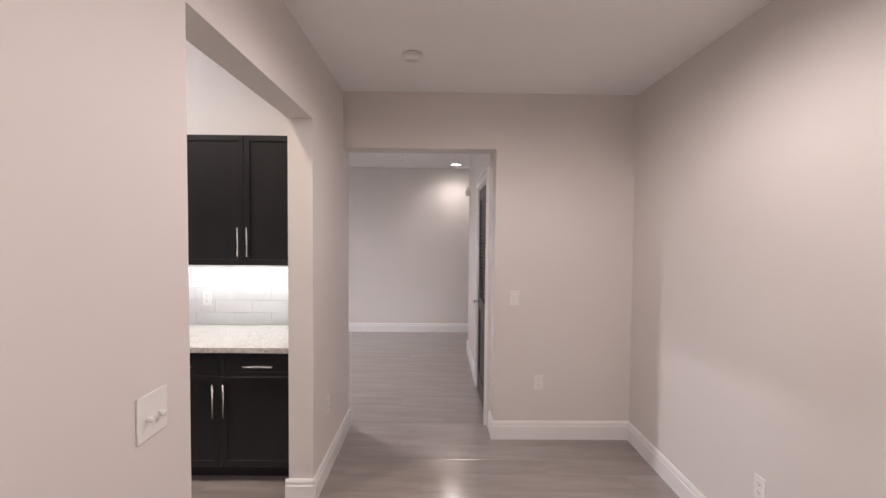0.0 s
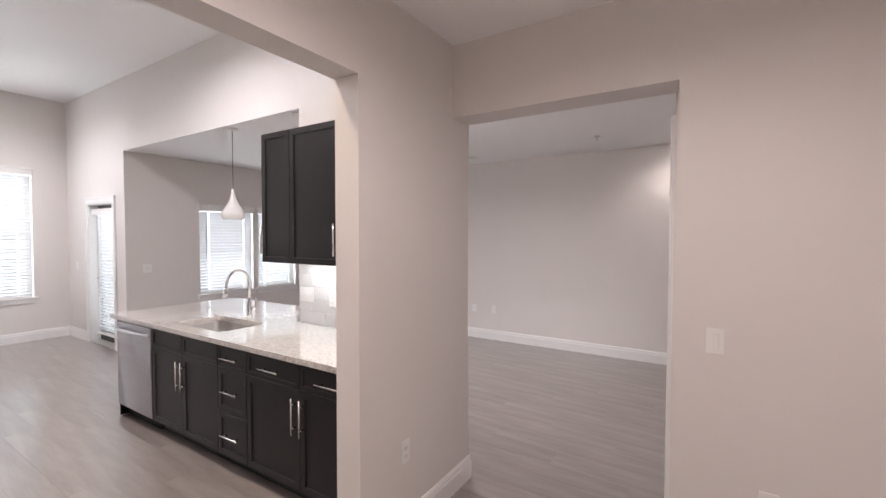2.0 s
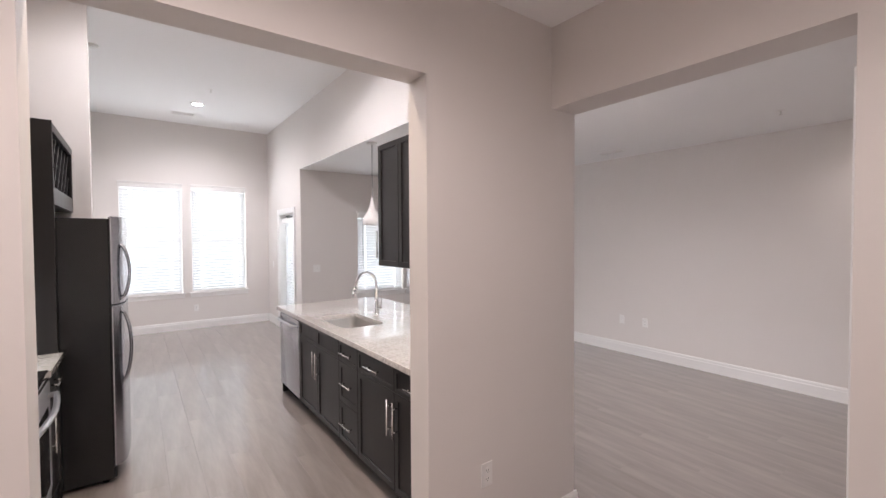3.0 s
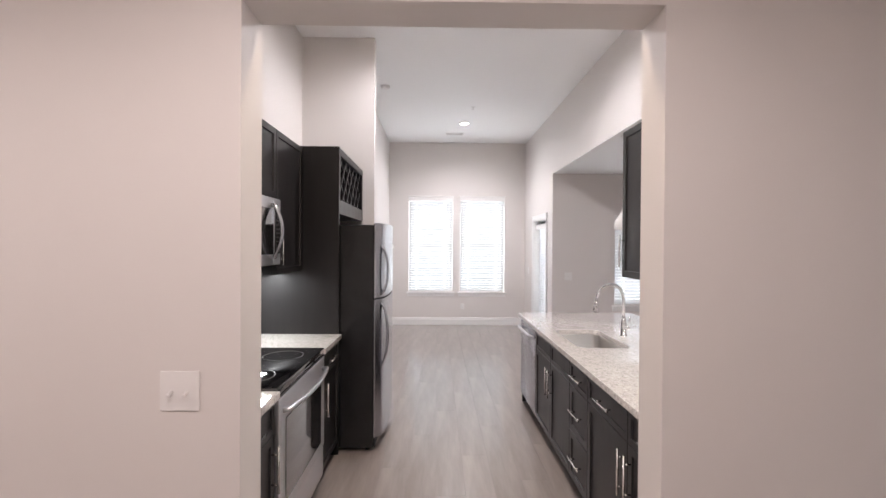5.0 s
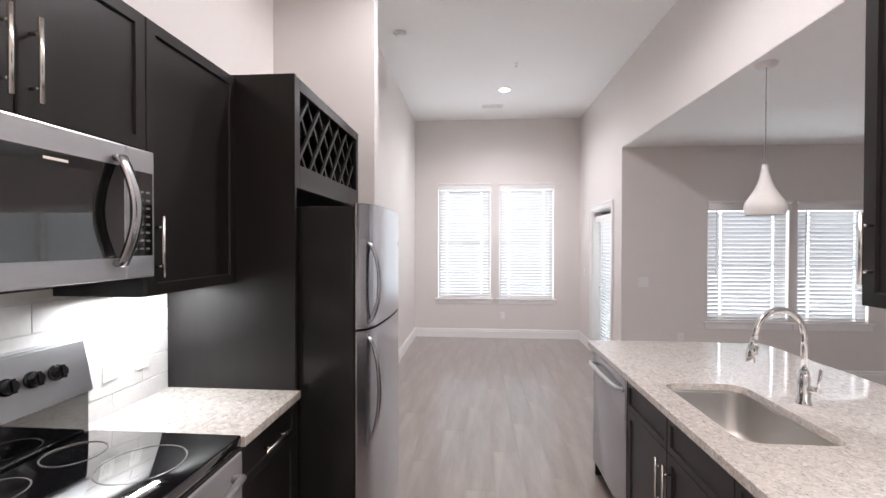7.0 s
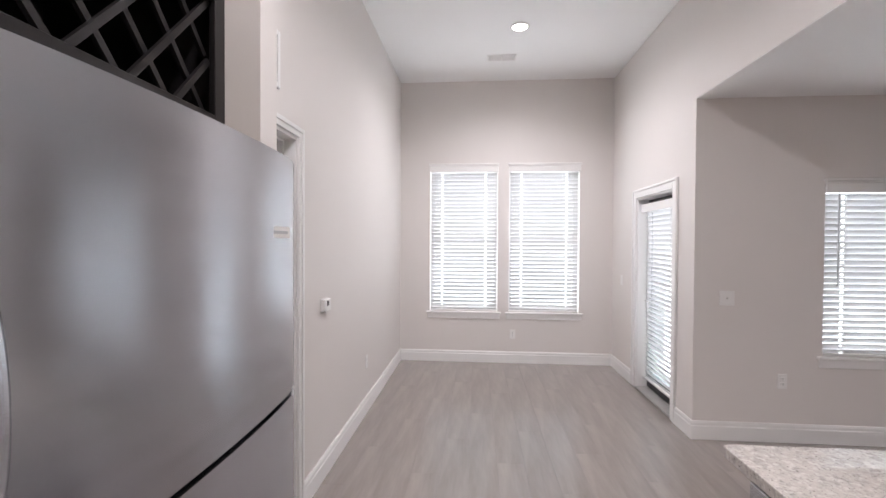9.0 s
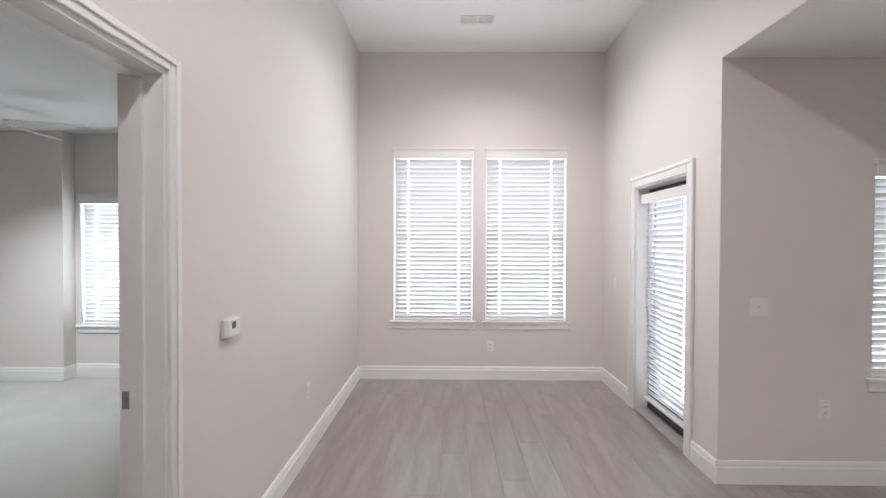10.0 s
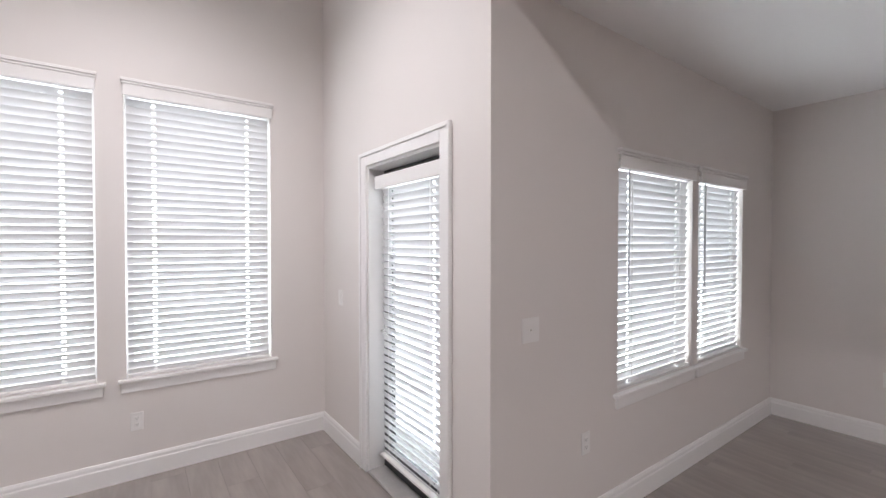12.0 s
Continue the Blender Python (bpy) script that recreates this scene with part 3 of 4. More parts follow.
def front(unit, name, x0, x1, z0, z1, y, handle=None, gap=0.002):
    """A door or drawer front on a unit; handle: (x, z, length, upright)."""
    w, h = x1 - x0 - 2 * gap, z1 - z0 - 2 * gap
    d = part(name, shaker(w, h, 0.058 if h > 0.25 else 0.040), ESPRESSO, unit, at=pose((x0 + x1) / 2, y, z0 + gap))
    if handle:
        hx, hz, length, upright = handle
        part("handle", bar_pull(length, upright), NICKEL, d, "brushed nickel bar handle", True, pose(hx - (x0 + x1) / 2, -0.02, hz - z0 - gap))
    return d


def base_unit(m, w, depth, layout, label, h=0.876, sink=False):
    """Base cabinet: body on a recessed plinth; local origin at the floor, middle of the front; -y towards the room."""
    u = thing("base_cabinet", m, label, "cabinet", "kitchen base cabinets")
    if sink:
        part("body", boxes((-w / 2 + 0.0005, w / 2 - 0.0005, 0.0005, depth, 0.10, 0.62), (-w / 2 + 0.0005, -w / 2 + 0.02, 0.0005, depth, 0.6205, h), (w / 2 - 0.02, w / 2 - 0.0005, 0.0005, depth, 0.6205, h), (-w / 2 + 0.02, w / 2 - 0.02, 0.0005, 0.02, 0.6205, h)), ESPRESSO, u)
    else:
        part("body", box(-w / 2 + 0.0005, w / 2 - 0.0005, 0.0005, depth, 0.10, h), ESPRESSO, u)
    part("toe_kick", box(-w / 2 + 0.0005, w / 2 - 0.0005, 0.065, depth - 0.01, 0, 0.099), DARKIN, u)
    for f in layout:
        front(u, *f)
    return u


def wall_unit(m, w, depth, z0, z1, layout, label):
    u = thing("wall_cabinet", m, label, "cabinet", "kitchen wall cabinets")
    part("body", boxes((-w / 2 + 0.0005, w / 2 - 0.0005, 0.0005, depth, z0 + 0.02, z1), (-w / 2 + 0.0005, -w / 2 + 0.018, 0.0005, depth, z0, z0 + 0.0199), (w / 2 - 0.018, w / 2 - 0.0005, 0.0005, depth, z0, z0 + 0.0199), (-w / 2 + 0.018, w / 2 - 0.018, 0.0005, 0.018, z0, z0 + 0.0199)), ESPRESSO, u)
    for f in layout:
        front(u, *f)
    return u


DZ = 0.715       # top of the doors under the drawers
YF2 = 2.895      # carcass front of the peninsula run


def right_at(x):
    return pose(x, YF2, 0)


DARKC = "espresso shaker base cabinet with nickel bar handles"
# sink base: two doors below two false fronts
x0, x1 = -3.195, -2.235
w = x1 - x0
base_unit(right_at((x0 + x1) / 2), w, 0.60, [
    ("drawer_front", -w / 2, 0, DZ, 0.87, 0), ("drawer_front", 0, w / 2, DZ, 0.87, 0),
    ("door", -w / 2, 0, 0.105, DZ, 0, (-0.035, 0.56, 0.22, True)), ("door", 0, w / 2, 0.105, DZ, 0, (0.035, 0.56, 0.22, True))], "espresso shaker sink cabinet with two doors and false drawer fronts", sink=True)
# three drawers
x0, x1 = -2.235, -1.895
w = x1 - x0
base_unit(right_at((x0 + x1) / 2), w, 0.60, [
    ("drawer_front", -w / 2, w / 2, DZ, 0.87, 0, (0, 0.79, 0.19, False)),
    ("drawer_front", -w / 2, w / 2, 0.41, DZ, 0, (0, 0.5625, 0.19, False)),
    ("drawer_front", -w / 2, w / 2, 0.105, 0.41, 0, (0, 0.2575, 0.19, False))], "narrow espresso shaker cabinet with three drawers")
# two drawers over two doors
x0, x1 = -1.895, XK - 0.002
w = x1 - x0
base_unit(right_at((x0 + x1) / 2), w, 0.60, [
    ("drawer_front", -w / 2, 0, DZ, 0.87, 0, (-w / 4, 0.79, 0.19, False)), ("drawer_front", 0, w / 2, DZ, 0.87, 0, (w / 4, 0.79, 0.19, False)),
    ("door", -w / 2, 0, 0.105, DZ, 0, (-0.035, 0.56, 0.22, True)), ("door", 0, w / 2, 0.105, DZ, 0, (0.035, 0.56, 0.22, True))], "wide espresso shaker cabinet with two drawers and two doors")
# end panel and back of the peninsula
tagged(part("end_panel", box(-3.85, -3.832, 2.885, 3.70, 0, 0.876, 0.001), ESPRESSO), "dark espresso end panel closing the peninsula", "cabinet panel")
structure("wall_peninsula_back", box(-3.832, XT, 3.62, 3.70, 0, 0.876), PAINT, "greige painted low wall under the peninsula counter")

# dishwasher
dw = thing("dishwasher", pose(-3.513, YF2, 0), "stainless steel dishwasher built in under the counter", "dishwasher")
part("tub", box(-0.315, 0.315, 0.004, 0.58, 0.10, 0.872), RUBBER, dw)
part("door", box(-0.313, 0.313, -0.030, 0.0035, 0.115, 0.865, 0.006, 2), STEEL, dw, "brushed stainless steel door", True)
part("control_strip", box(-0.30, 0.30, -0.028, 0.003, 0.8655, 0.8725), BLKGLASS, dw)
bm = bmesh.new()
add_tube(bm, [(-0.27, -0.030, 0.800), (-0.262, -0.062, 0.806), (-0.20, -0.074, 0.809), (0, -0.078, 0.810), (0.20, -0.074, 0.809), (0.262, -0.062, 0.806), (0.27, -0.030, 0.800)], 0.013, 12)
part("handle", bm, STEELH, dw, "curved steel towel-bar handle", True)
part("toe_kick", box(-0.31, 0.31, 0.05, 0.56, 0.0, 0.099), RUBBER, dw)

# peninsula counter with the sink cut out
CX0, CX1, CY0, CY1, CYW = -3.965, XK, 2.855, 4.065, YT - 0.012
SX0, SX1, SY0, SY1 = -3.03, -2.38, 2.985, 3.36


def outline_slab(pts, z0, z1, holes=(), bevel=0.004):
    """A slab from an outline with holes, edges eased."""
    bm = bmesh.new()
    loops = [pts, *holes]
    edges = []
    for lp in loops:
        vs = [bm.verts.new((x, y, z1)) for x, y in lp]
        edges += [bm.edges.new((vs[i], vs[(i + 1) % len(vs)])) for i in range(len(vs))]
    bmesh.ops.triangle_fill(bm, use_beauty=True, edges=edges)
    rim = list(bm.edges)
    ret = bmesh.ops.extrude_face_region(bm, geom=list(bm.faces))
    bmesh.ops.translate(bm, verts=[v for v in ret["geom"] if isinstance(v, bmesh.types.BMVert)], vec=(0, 0, z0 - z1))
    bmesh.ops.recalc_face_normals(bm, faces=bm.faces)
    if bevel:
        hard = [e for e in bm.edges if len(e.link_faces) == 2 and e.calc_face_angle(0) > 1.2 and abs(e.verts[0].co.z - e.verts[1].co.z) < 1e-4]
        bmesh.ops.bevel(bm, geom=hard, offset=bevel, segments=2, profile=0.6, affect="EDGES")
    return bm


def rounded(x0, x1, y0, y1, r, n=6):
    pts = []
    for cx, cy, a in ((x1 - r, y1 - r, 0), (x0 + r, y1 - r, 90), (x0 + r, y0 + r, 180), (x1 - r, y0 + r, 270)):
        for k in range(n + 1):
            t = radians(a + 90 * k / n)
            pts.append((cx + r * math.cos(t), cy + r * math.sin(t)))
    return pts


corner = [(CX0 + 0.03 - 0.03 * math.cos(radians(a)), CY0 + 0.03 - 0.03 * math.sin(radians(a))) for a in (0, 22, 45, 68, 90)]
corner2 = [(CX0 + 0.03 - 0.03 * math.cos(radians(a)), CY1 - 0.03 + 0.03 * math.sin(radians(a))) for a in (90, 68, 45, 22, 0)]
ctop = outline_slab(corner + [(CX1, CY0), (CX1, CYW), (XT - 0.002, CYW), (XT - 0.002, CY1)] + corner2, 0.877, 0.914, [rounded(SX0, SX1, SY0, SY1, 0.07)])
tagged(part("countertop", ctop, GRANITE), "polished speckled white and grey granite peninsula countertop", "countertop")

# undermount sink
sink = thing("sink", pose((SX0 + SX1) / 2, (SY0 + SY1) / 2, 0.66), "stainless steel undermount sink set in the granite", "sink")
bm = bmesh.new()
sw, sd = (SX1 - SX0) / 2, (SY1 - SY0) / 2
levels = [(1.0, 0.216), (0.995, 0.205), (0.975, 0.03), (0.93, 0.006), (0.86, 0.0)]
rings = []
for s, z in levels:
    rings.append([bm.verts.new((x, y, z)) for x, y in rounded(-sw - 0.008 + (1 - s) * 0.3, sw + 0.008 - (1 - s) * 0.3, -sd - 0.008 + (1 - s) * 0.3, sd + 0.008 - (1 - s) * 0.3, 0.072)])
for a, b in zip(rings, rings[1:]):
    for k in range(len(a)):
        bm.faces.new((a[k], a[(k + 1) % len(a)], b[(k + 1) % len(a)], b[k]))
bm.faces.new(rings[-1])
basin = part("basin", bm, SINKST, sink, "", True)
sol = basin.modifiers.new("sheet", "SOLIDIFY")
sol.thickness, sol.offset = 0.0015, 1
part("drain", lathe([(0.001, 0.004), (0.03, 0.003), (0.042, 0.006), (0.045, 0.002)], 24), CHROME, sink, "", True)

# faucet
fa = thing("faucet", pose(-2.77, 3.47, 0.914), "chrome gooseneck pull-down kitchen faucet", "faucet")
part("base", lathe([(0.0, 0.0), (0.030, 0.0), (0.030, 0.008), (0.024, 0.014), (0.024, 0.10), (0.021, 0.13), (0.017, 0.15), (0.0, 0.15)], 24), CHROME, fa, "", True)
pts = [(0, 0, 0.14), (0, 0, 0.29)] + [(0.02 * (1 - math.cos(radians(a))), -0.115 * (1 - math.cos(radians(a))), 0.29 + 0.125 * math.sin(radians(a))) for a in range(12, 169, 12)]
pts.append((0.041, -0.232, 0.285))
part("spout", add_tube(bmesh.new(), pts, 0.0125, 14), CHROME, fa, "", True)
d0, d1 = Vector((0.041, -0.232, 0.287)), Vector((0.044, -0.246, 0.195))
bm = rod(d0, d0 + (d1 - d0) * 0.25, 0.014, 0.018, 18)
add_rod(bm, d0 + (d1 - d0) * 0.25, d1, 0.019, 0.021, 18)
part("spray_head", bm, CHROME, fa, "", True)
part("lever", add_rod(rod((0, 0.0, 0.075), (0.055, 0.02, 0.075), 0.014, n=14), (0.05, 0.018, 0.07), (0.062, 0.022, 0.17), 0.006, 0.005, 10), CHROME, fa, "", True)

# wall cabinets over the peninsula
Z0, Z1 = 1.428, 2.372
YU = 3.21
x0, x1 = -2.172, -1.853
w = x1 - x0
wall_unit(pose((x0 + x1) / 2, YU, 0), w, YT - YU, Z0, Z1, [("door", -w / 2, w / 2, Z0, Z1, 0, (-w / 2 + 0.035, Z0 + 0.17, 0.21, True))], "narrow espresso shaker wall cabinet with one door")
x0, x1 = -1.853, XK - 0.002
w = x1 - x0
mid = -1.352 - (x0 + x1) / 2
wall_unit(pose((x0 + x1) / 2, YU, 0), w, YT - YU, Z0, Z1, [("door", -w / 2, mid, Z0, Z1, 0, (mid - 0.033, Z0 + 0.17, 0.21, True)), ("door", mid, w / 2, Z0, Z1, 0, (mid + 0.033, Z0 + 0.17, 0.21, True))], "espresso shaker wall cabinet with two doors")

# range side: units face +y
YG = 1.205        # carcass front


LZ = 0.024        # this run stands a little higher


def left_at(x):
    return pose(x, YG, 0, 0, 0, 180)


x0, x1 = -1.415, XK - 0.002
w = x1 - x0
base_unit(left_at((x0 + x1) / 2), w, YG - YL, [("drawer_front", -w / 2, w / 2, DZ + LZ, 0.87 + LZ, 0, (0, 0.79 + LZ, 0.19, False)), ("door", -w / 2, w / 2, 0.105, DZ + LZ, 0, (w / 2 - 0.035, 0.56 + LZ, 0.22, True))], "espresso shaker base cabinet with a drawer and a door", 0.876 + LZ)
x0, x1 = -2.70, -2.232
w = x1 - x0
base_unit(left_at((x0 + x1) / 2), w, YG - YL, [("drawer_front", -w / 2, w / 2, DZ + LZ, 0.87 + LZ, 0, (0, 0.79 + LZ, 0.19, False)), ("door", -w / 2, w / 2, 0.105, DZ + LZ, 0, (-w / 2 + 0.035, 0.56 + LZ, 0.22, True))], "espresso shaker base cabinet with a drawer and a door", 0.876 + LZ)
CL = "polished speckled white and grey granite countertop beside the range"
tagged(part("countertop", outline_slab([(-1.415, 1.25), (-1.415, YL + 0.012), (XK, YL + 0.012), (XK, 1.25)], 0.877 + LZ, 0.914 + LZ), GRANITE), CL, "countertop")
tagged(part("countertop", outline_slab([(-2.70, 1.25), (-2.70, YL + 0.012), (-2.232, YL + 0.012), (-2.232, 1.25)], 0.877 + LZ, 0.914 + LZ), GRANITE), CL, "countertop")

# fridge surround: tall panel and wine rack
fs = thing("fridge_surround", pose(-2.70, YL, 0), "tall espresso fridge surround with a lattice wine rack on top", "cabinet")
part("side_panel", box(-0.02, 0.0, 0.0, 0.625, 0, 2.385, 0.001), ESPRESSO, fs)
WX0, WX1, WZ0, WZ1 = -1.065, -0.02, 1.87, 2.385
part("rack_shelf", box(WX0, WX1, 0.0, 0.5995, WZ0, WZ0 + 0.018), ESPRESSO, fs)
part("rack_top", box(WX0, WX1, 0.0, 0.5995, WZ1 - 0.018, WZ1), ESPRESSO, fs)
part("rack_side", box(WX0, WX0 + 0.018, 0.0, 0.5995, WZ0 + 0.0185, WZ1 - 0.0185), ESPRESSO, fs)
part("rack_back", box(WX0 + 0.0185, WX1, 0.0, 0.012, WZ0 + 0.0185, WZ1 - 0.0185), ESPRESSO, fs)
part("rack_frame", boxes((WX0, WX0 + 0.05, 0.60, 0.62, WZ0, WZ1), (WX1 - 0.05, WX1, 0.60, 0.62, WZ0, WZ1), (WX0 + 0.05, WX1 - 0.05, 0.60, 0.62, WZ0, WZ0 + 0.11), (WX0 + 0.05, WX1 - 0.05, 0.60, 0.62, WZ1 - 0.055, WZ1), bevel=0.0015), ESPRESSO, fs)
lx0, lx1, lz0, lz1 = WX0 + 0.05, WX1 - 0.05, WZ0 + 0.11, WZ1 - 0.055
hh, step = lz1 - lz0, 0.158
for sgn in (1, -1):
    k = -3
    while lx0 + k * step < lx1:
        xs = lx0 + k * step
        a, b = (xs, xs + hh * 0.86) if sgn > 0 else (xs + hh * 0.86, xs)
        # clip the strip to the frame's opening
        t0, t1 = 0.0, 1.0
        lo, hi = (lx0 - a) / (b - a), (lx1 - a) / (b - a)
        t0, t1 = max(t0, min(lo, hi)), min(t1, max(lo, hi))
        if t1 - t0 > 0.06:
            p = Vector((a + (b - a) * t0, 0, lz0 + hh * t0))
            q = Vector((a + (b - a) * t1, 0, lz0 + hh * t1))
            d = q - p
            bm = box(-0.009, 0.009, 0.575 if sgn > 0 else 0.588, 0.587 if sgn > 0 else 0.600, 0, d.length)
            part("lattice_strip", bm, ESPRESSO, fs, at=Matrix.Translation(p) @ pose(0, 0, 0, 0, math.degrees(math.atan2(d.x, d.z)), 0))
        k += 1

# refrigerator, freezer on top
fx0, fx1 = -3.60, -2.745
fr = thing("refrigerator", pose((fx0 + fx1) / 2, YL + 0.04, 0), "stainless steel top-freezer refrigerator with black sides", "refrigerator")
fw = (fx1 - fx0) / 2
part("cabinet_body", box(-fw, fw, 0.0, 0.845, 0.03, 1.785, 0.006, 2), BLACK, fr, "textured black steel sides")
part("foot_grille", box(-fw + 0.02, fw - 0.02, 0.80, 0.86, 0.03, 0.10, 0.003), RUBBER, fr)
for sx in (-1, 1):
    part("foot", rod((sx * (fw - 0.06), 0.80, 0), (sx * (fw - 0.06), 0.80, 0.032), 0.02), RUBBER, fr)
    part("foot", rod((sx * (fw - 0.06), 0.06, 0), (sx * (fw - 0.06), 0.06, 0.032), 0.02), RUBBER, fr)


def fridge_door(z0, z1):
    """A door with a bowed steel front and rounded sides."""
    bm = bmesh.new()
    n = 28
    prof = []
    for k in range(n + 1):
        u = -1 + 2 * k / n
        edge = 1 - abs(u) ** 14
        prof.append((u * fw, 0.860 + 0.045 * edge + 0.030 * (1 - u * u)))
    prof = [(-fw, 0.853)] + prof + [(fw, 0.853)]
    a = [bm.verts.new((x, y, z0)) for x, y in prof]
    b = [bm.verts.new((x, y, z1)) for x, y in prof]
    for k in range(len(prof)):
        bm.faces.new((a[k], a[(k + 1) % len(prof)], b[(k + 1) % len(prof)], b[k]))
    bm.faces.new(a)
    bm.faces.new(list(reversed(b)))
    es = [e for e in bm.edges if abs(e.verts[0].co.z - e.verts[1].co.z) < 1e-6 and e.verts[0].co.y > 0.856 and e.verts[1].co.y > 0.856]
    bmesh.ops.bevel(bm, geom=es, offset=0.006, segments=2, affect="EDGES")
    return bm


ZS = 1.205
upper = part("freezer_door", fridge_door(ZS + 0.006, 1.80), STEEL, fr, "bowed brushed steel freezer door", True)
lower = part("fridge_door", fridge_door(0.11, ZS - 0.006), STEEL, fr, "bowed brushed steel fridge door", True)
for ob in (upper, lower):
    ob.data.set_sharp_from_angle(angle=radians(35))
part("gasket", box(-fw + 0.008, fw - 0.008, 0.8455, 0.8525, 0.11, 1.795), RUBBER, fr)
part("hinge_cap", box(-fw + 0.005, -fw + 0.10, 0.76, 0.88, 1.801, 1.815, 0.004), BLACK, fr)


def fridge_handle(z0, z1, top):
    hx = fw - 0.055
    pts = []
    n = 16
    for k in range(n + 1):
        t = k / n
        z = z0 + (z1 - z0) * t
        pts.append((hx, 0.893 + 0.062 * math.sin(math.pi * min(1, max(0, t))) ** 0.5, z))
    return strap(add_tube(bmesh.new(), pts, 0.011, 12), hx)


def strap(bm, hx, wide=1.7):
    """Flattens a tube into a broad strap handle about its middle line."""
    for v in bm.verts:
        v.co.x = hx + (v.co.x - hx) * wide
    return bm


part("handle", fridge_handle(ZS + 0.03, 1.62, True), STEEL, upper, "curved steel handle", True)
part("handle", fridge_handle(0.66, ZS - 0.03, False), STEEL, lower, "curved steel handle", True)
badge = part("badge", box(-fw + 0.13, -fw + 0.225, 0.912, 0.9275, 1.600, 1.627, 0.001), PLASTIC, upper, "small plain maker's badge")
part("badge_bar", box(-fw + 0.142, -fw + 0.213, 0.9275, 0.9282, 1.610, 1.617), WAND, badge)

# range
rg = thing("range", pose(-1.822, YL + 0.004, LZ, 0, 0, 0), "stainless steel electric range with a black glass cooktop", "stove")
rw = 0.404
part("body", box(-rw + 0.004, rw - 0.004, 0.02, 0.600, 0.08, 0.885), BLACK, rg)
part("kick_plate", box(-rw + 0.02, rw - 0.02, 0.05, 0.56, -LZ, 0.0799), RUBBER, rg)
top = part("cooktop", box(-rw, rw, 0.083, 0.637, 0.8855, 0.924, 0.008, 3), BLKGLASS, rg, "glossy black glass cooktop", True)
top.data.set_sharp_from_angle(angle=radians(40))
for bx, by, r in ((-0.235, 0.185, 0.085), (0.215, 0.185, 0.095), (-0.195, 0.444, 0.118), (0.215, 0.430, 0.115), (-0.015, 0.168, 0.080)):
    bm = lathe([(r, 0.0), (r, 0.0006), (r - 0.004, 0.0006), (r - 0.004, 0.0)], 48)
    part("burner_ring", bm, RING, rg, at=pose(bx, by, 0.9242))
# back console, leaning back
bm = bmesh.new()
a = [bm.verts.new(p) for p in ((-rw, 0.095, 1.065), (rw, 0.095, 1.065), (rw, 0.055, 1.25), (-rw, 0.055, 1.25), (-rw, 0.0, 1.065), (rw, 0.0, 1.065), (rw, 0.0, 1.25), (-rw, 0.0, 1.25))]
for f in ((0, 1, 2, 3), (5, 4, 7, 6), (3, 2, 6, 7), (1, 0, 4, 5), (0, 3, 7, 4), (2, 1, 5, 6)):
    bm.faces.new([a[k] for k in f])
bmesh.ops.bevel(bm, geom=list(bm.edges), offset=0.007, segments=2, affect="EDGES")
con = part("control_panel", bm, STEELH, rg, "brushed steel control panel")
part("lower_console", box(-rw, rw, 0.0, 0.070, 0.886, 1.0645, 0.003), BLKGLASS, rg)
lean = math.degrees(math.atan2(0.040, 0.185))


def on_console(x, s):
    """A place on the slanted face, s metres up from its lower edge."""
    return pose(x, 0.095 - 0.040 * s / 0.185 + 0.0005, 1.065 + s * 0.978, 0, 0, 180) @ pose(0, 0, 0, -lean, 0, 0)


disp = part("display", box(-0.090, 0.090, -0.003, 0.0, 0.050, 0.150, 0.001), SCREEN, con, "dark display with a green clock", at=on_console(0.07, 0.0))
clock = bpy.data.curves.new("clock_digits", "FONT")
clock.body, clock.size, clock.extrude, clock.align_x = "10:24", 0.026, 0.0004, "CENTER"
tmp = new("tmp", clock)
me = bpy.data.meshes.new_from_object(tmp.evaluated_get(bpy.context.evaluated_depsgraph_get()))
bpy.data.objects.remove(tmp)
me.materials.clear()
me.materials.append(DIGIT)
dg = new("clock_digits", me)
dg.parent = disp
dg.matrix_basis = pose(0, -0.0036, 0.100, 90, 0, 0)
for k in range(4):
    part("button_mark", box(-0.075 + 0.040 * k, -0.052 + 0.040 * k, -0.0036, -0.0032, 0.062, 0.068), RING, disp)
part("button_mark", box(-0.078, -0.052, -0.0036, -0.0032, 0.115, 0.121), RING, disp)
part("button_mark", box(0.052, 0.075, -0.0036, -0.0032, 0.118, 0.124), RING, disp)
for kx in (-0.13, -0.205, -0.28, 0.27, 0.34):
    kb = part("knob", rod((0, 0.0, 0), (0, -0.008, 0), 0.026, n=24), BLACK, con, "black control knob", True, on_console(kx, 0.10))
    part("grip", add_rod(box(-0.006, 0.006, -0.036, -0.020, -0.022, 0.022, 0.002), (0, -0.008, 0), (0, -0.030, 0), 0.022, 0.018, 24), BLACK, kb)
od = part("oven_door", box(-rw + 0.002, rw - 0.002, 0.6005, 0.640, 0.285, 0.868, 0.005, 2), STEELH, rg, "brushed steel oven door")
part("door_top", box(-rw + 0.002, rw - 0.002, 0.601, 0.636, 0.8685, 0.885, 0.002), BLACK, rg)
part("oven_window", box(-0.315, 0.315, 0.6402, 0.6435, 0.335, 0.752, 0.002), BLKGLASS, od, "black oven window")
hp = [(-0.345, 0.640, 0.80)] + [(-0.345 + 0.69 * k / 14, 0.672 + 0.030 * math.sin(math.pi * k / 14), 0.805) for k in range(15)] + [(0.345, 0.640, 0.80)]
part("handle", add_tube(bmesh.new(), hp, 0.0135, 12), STEELH, od, "long bowed steel handle", True)
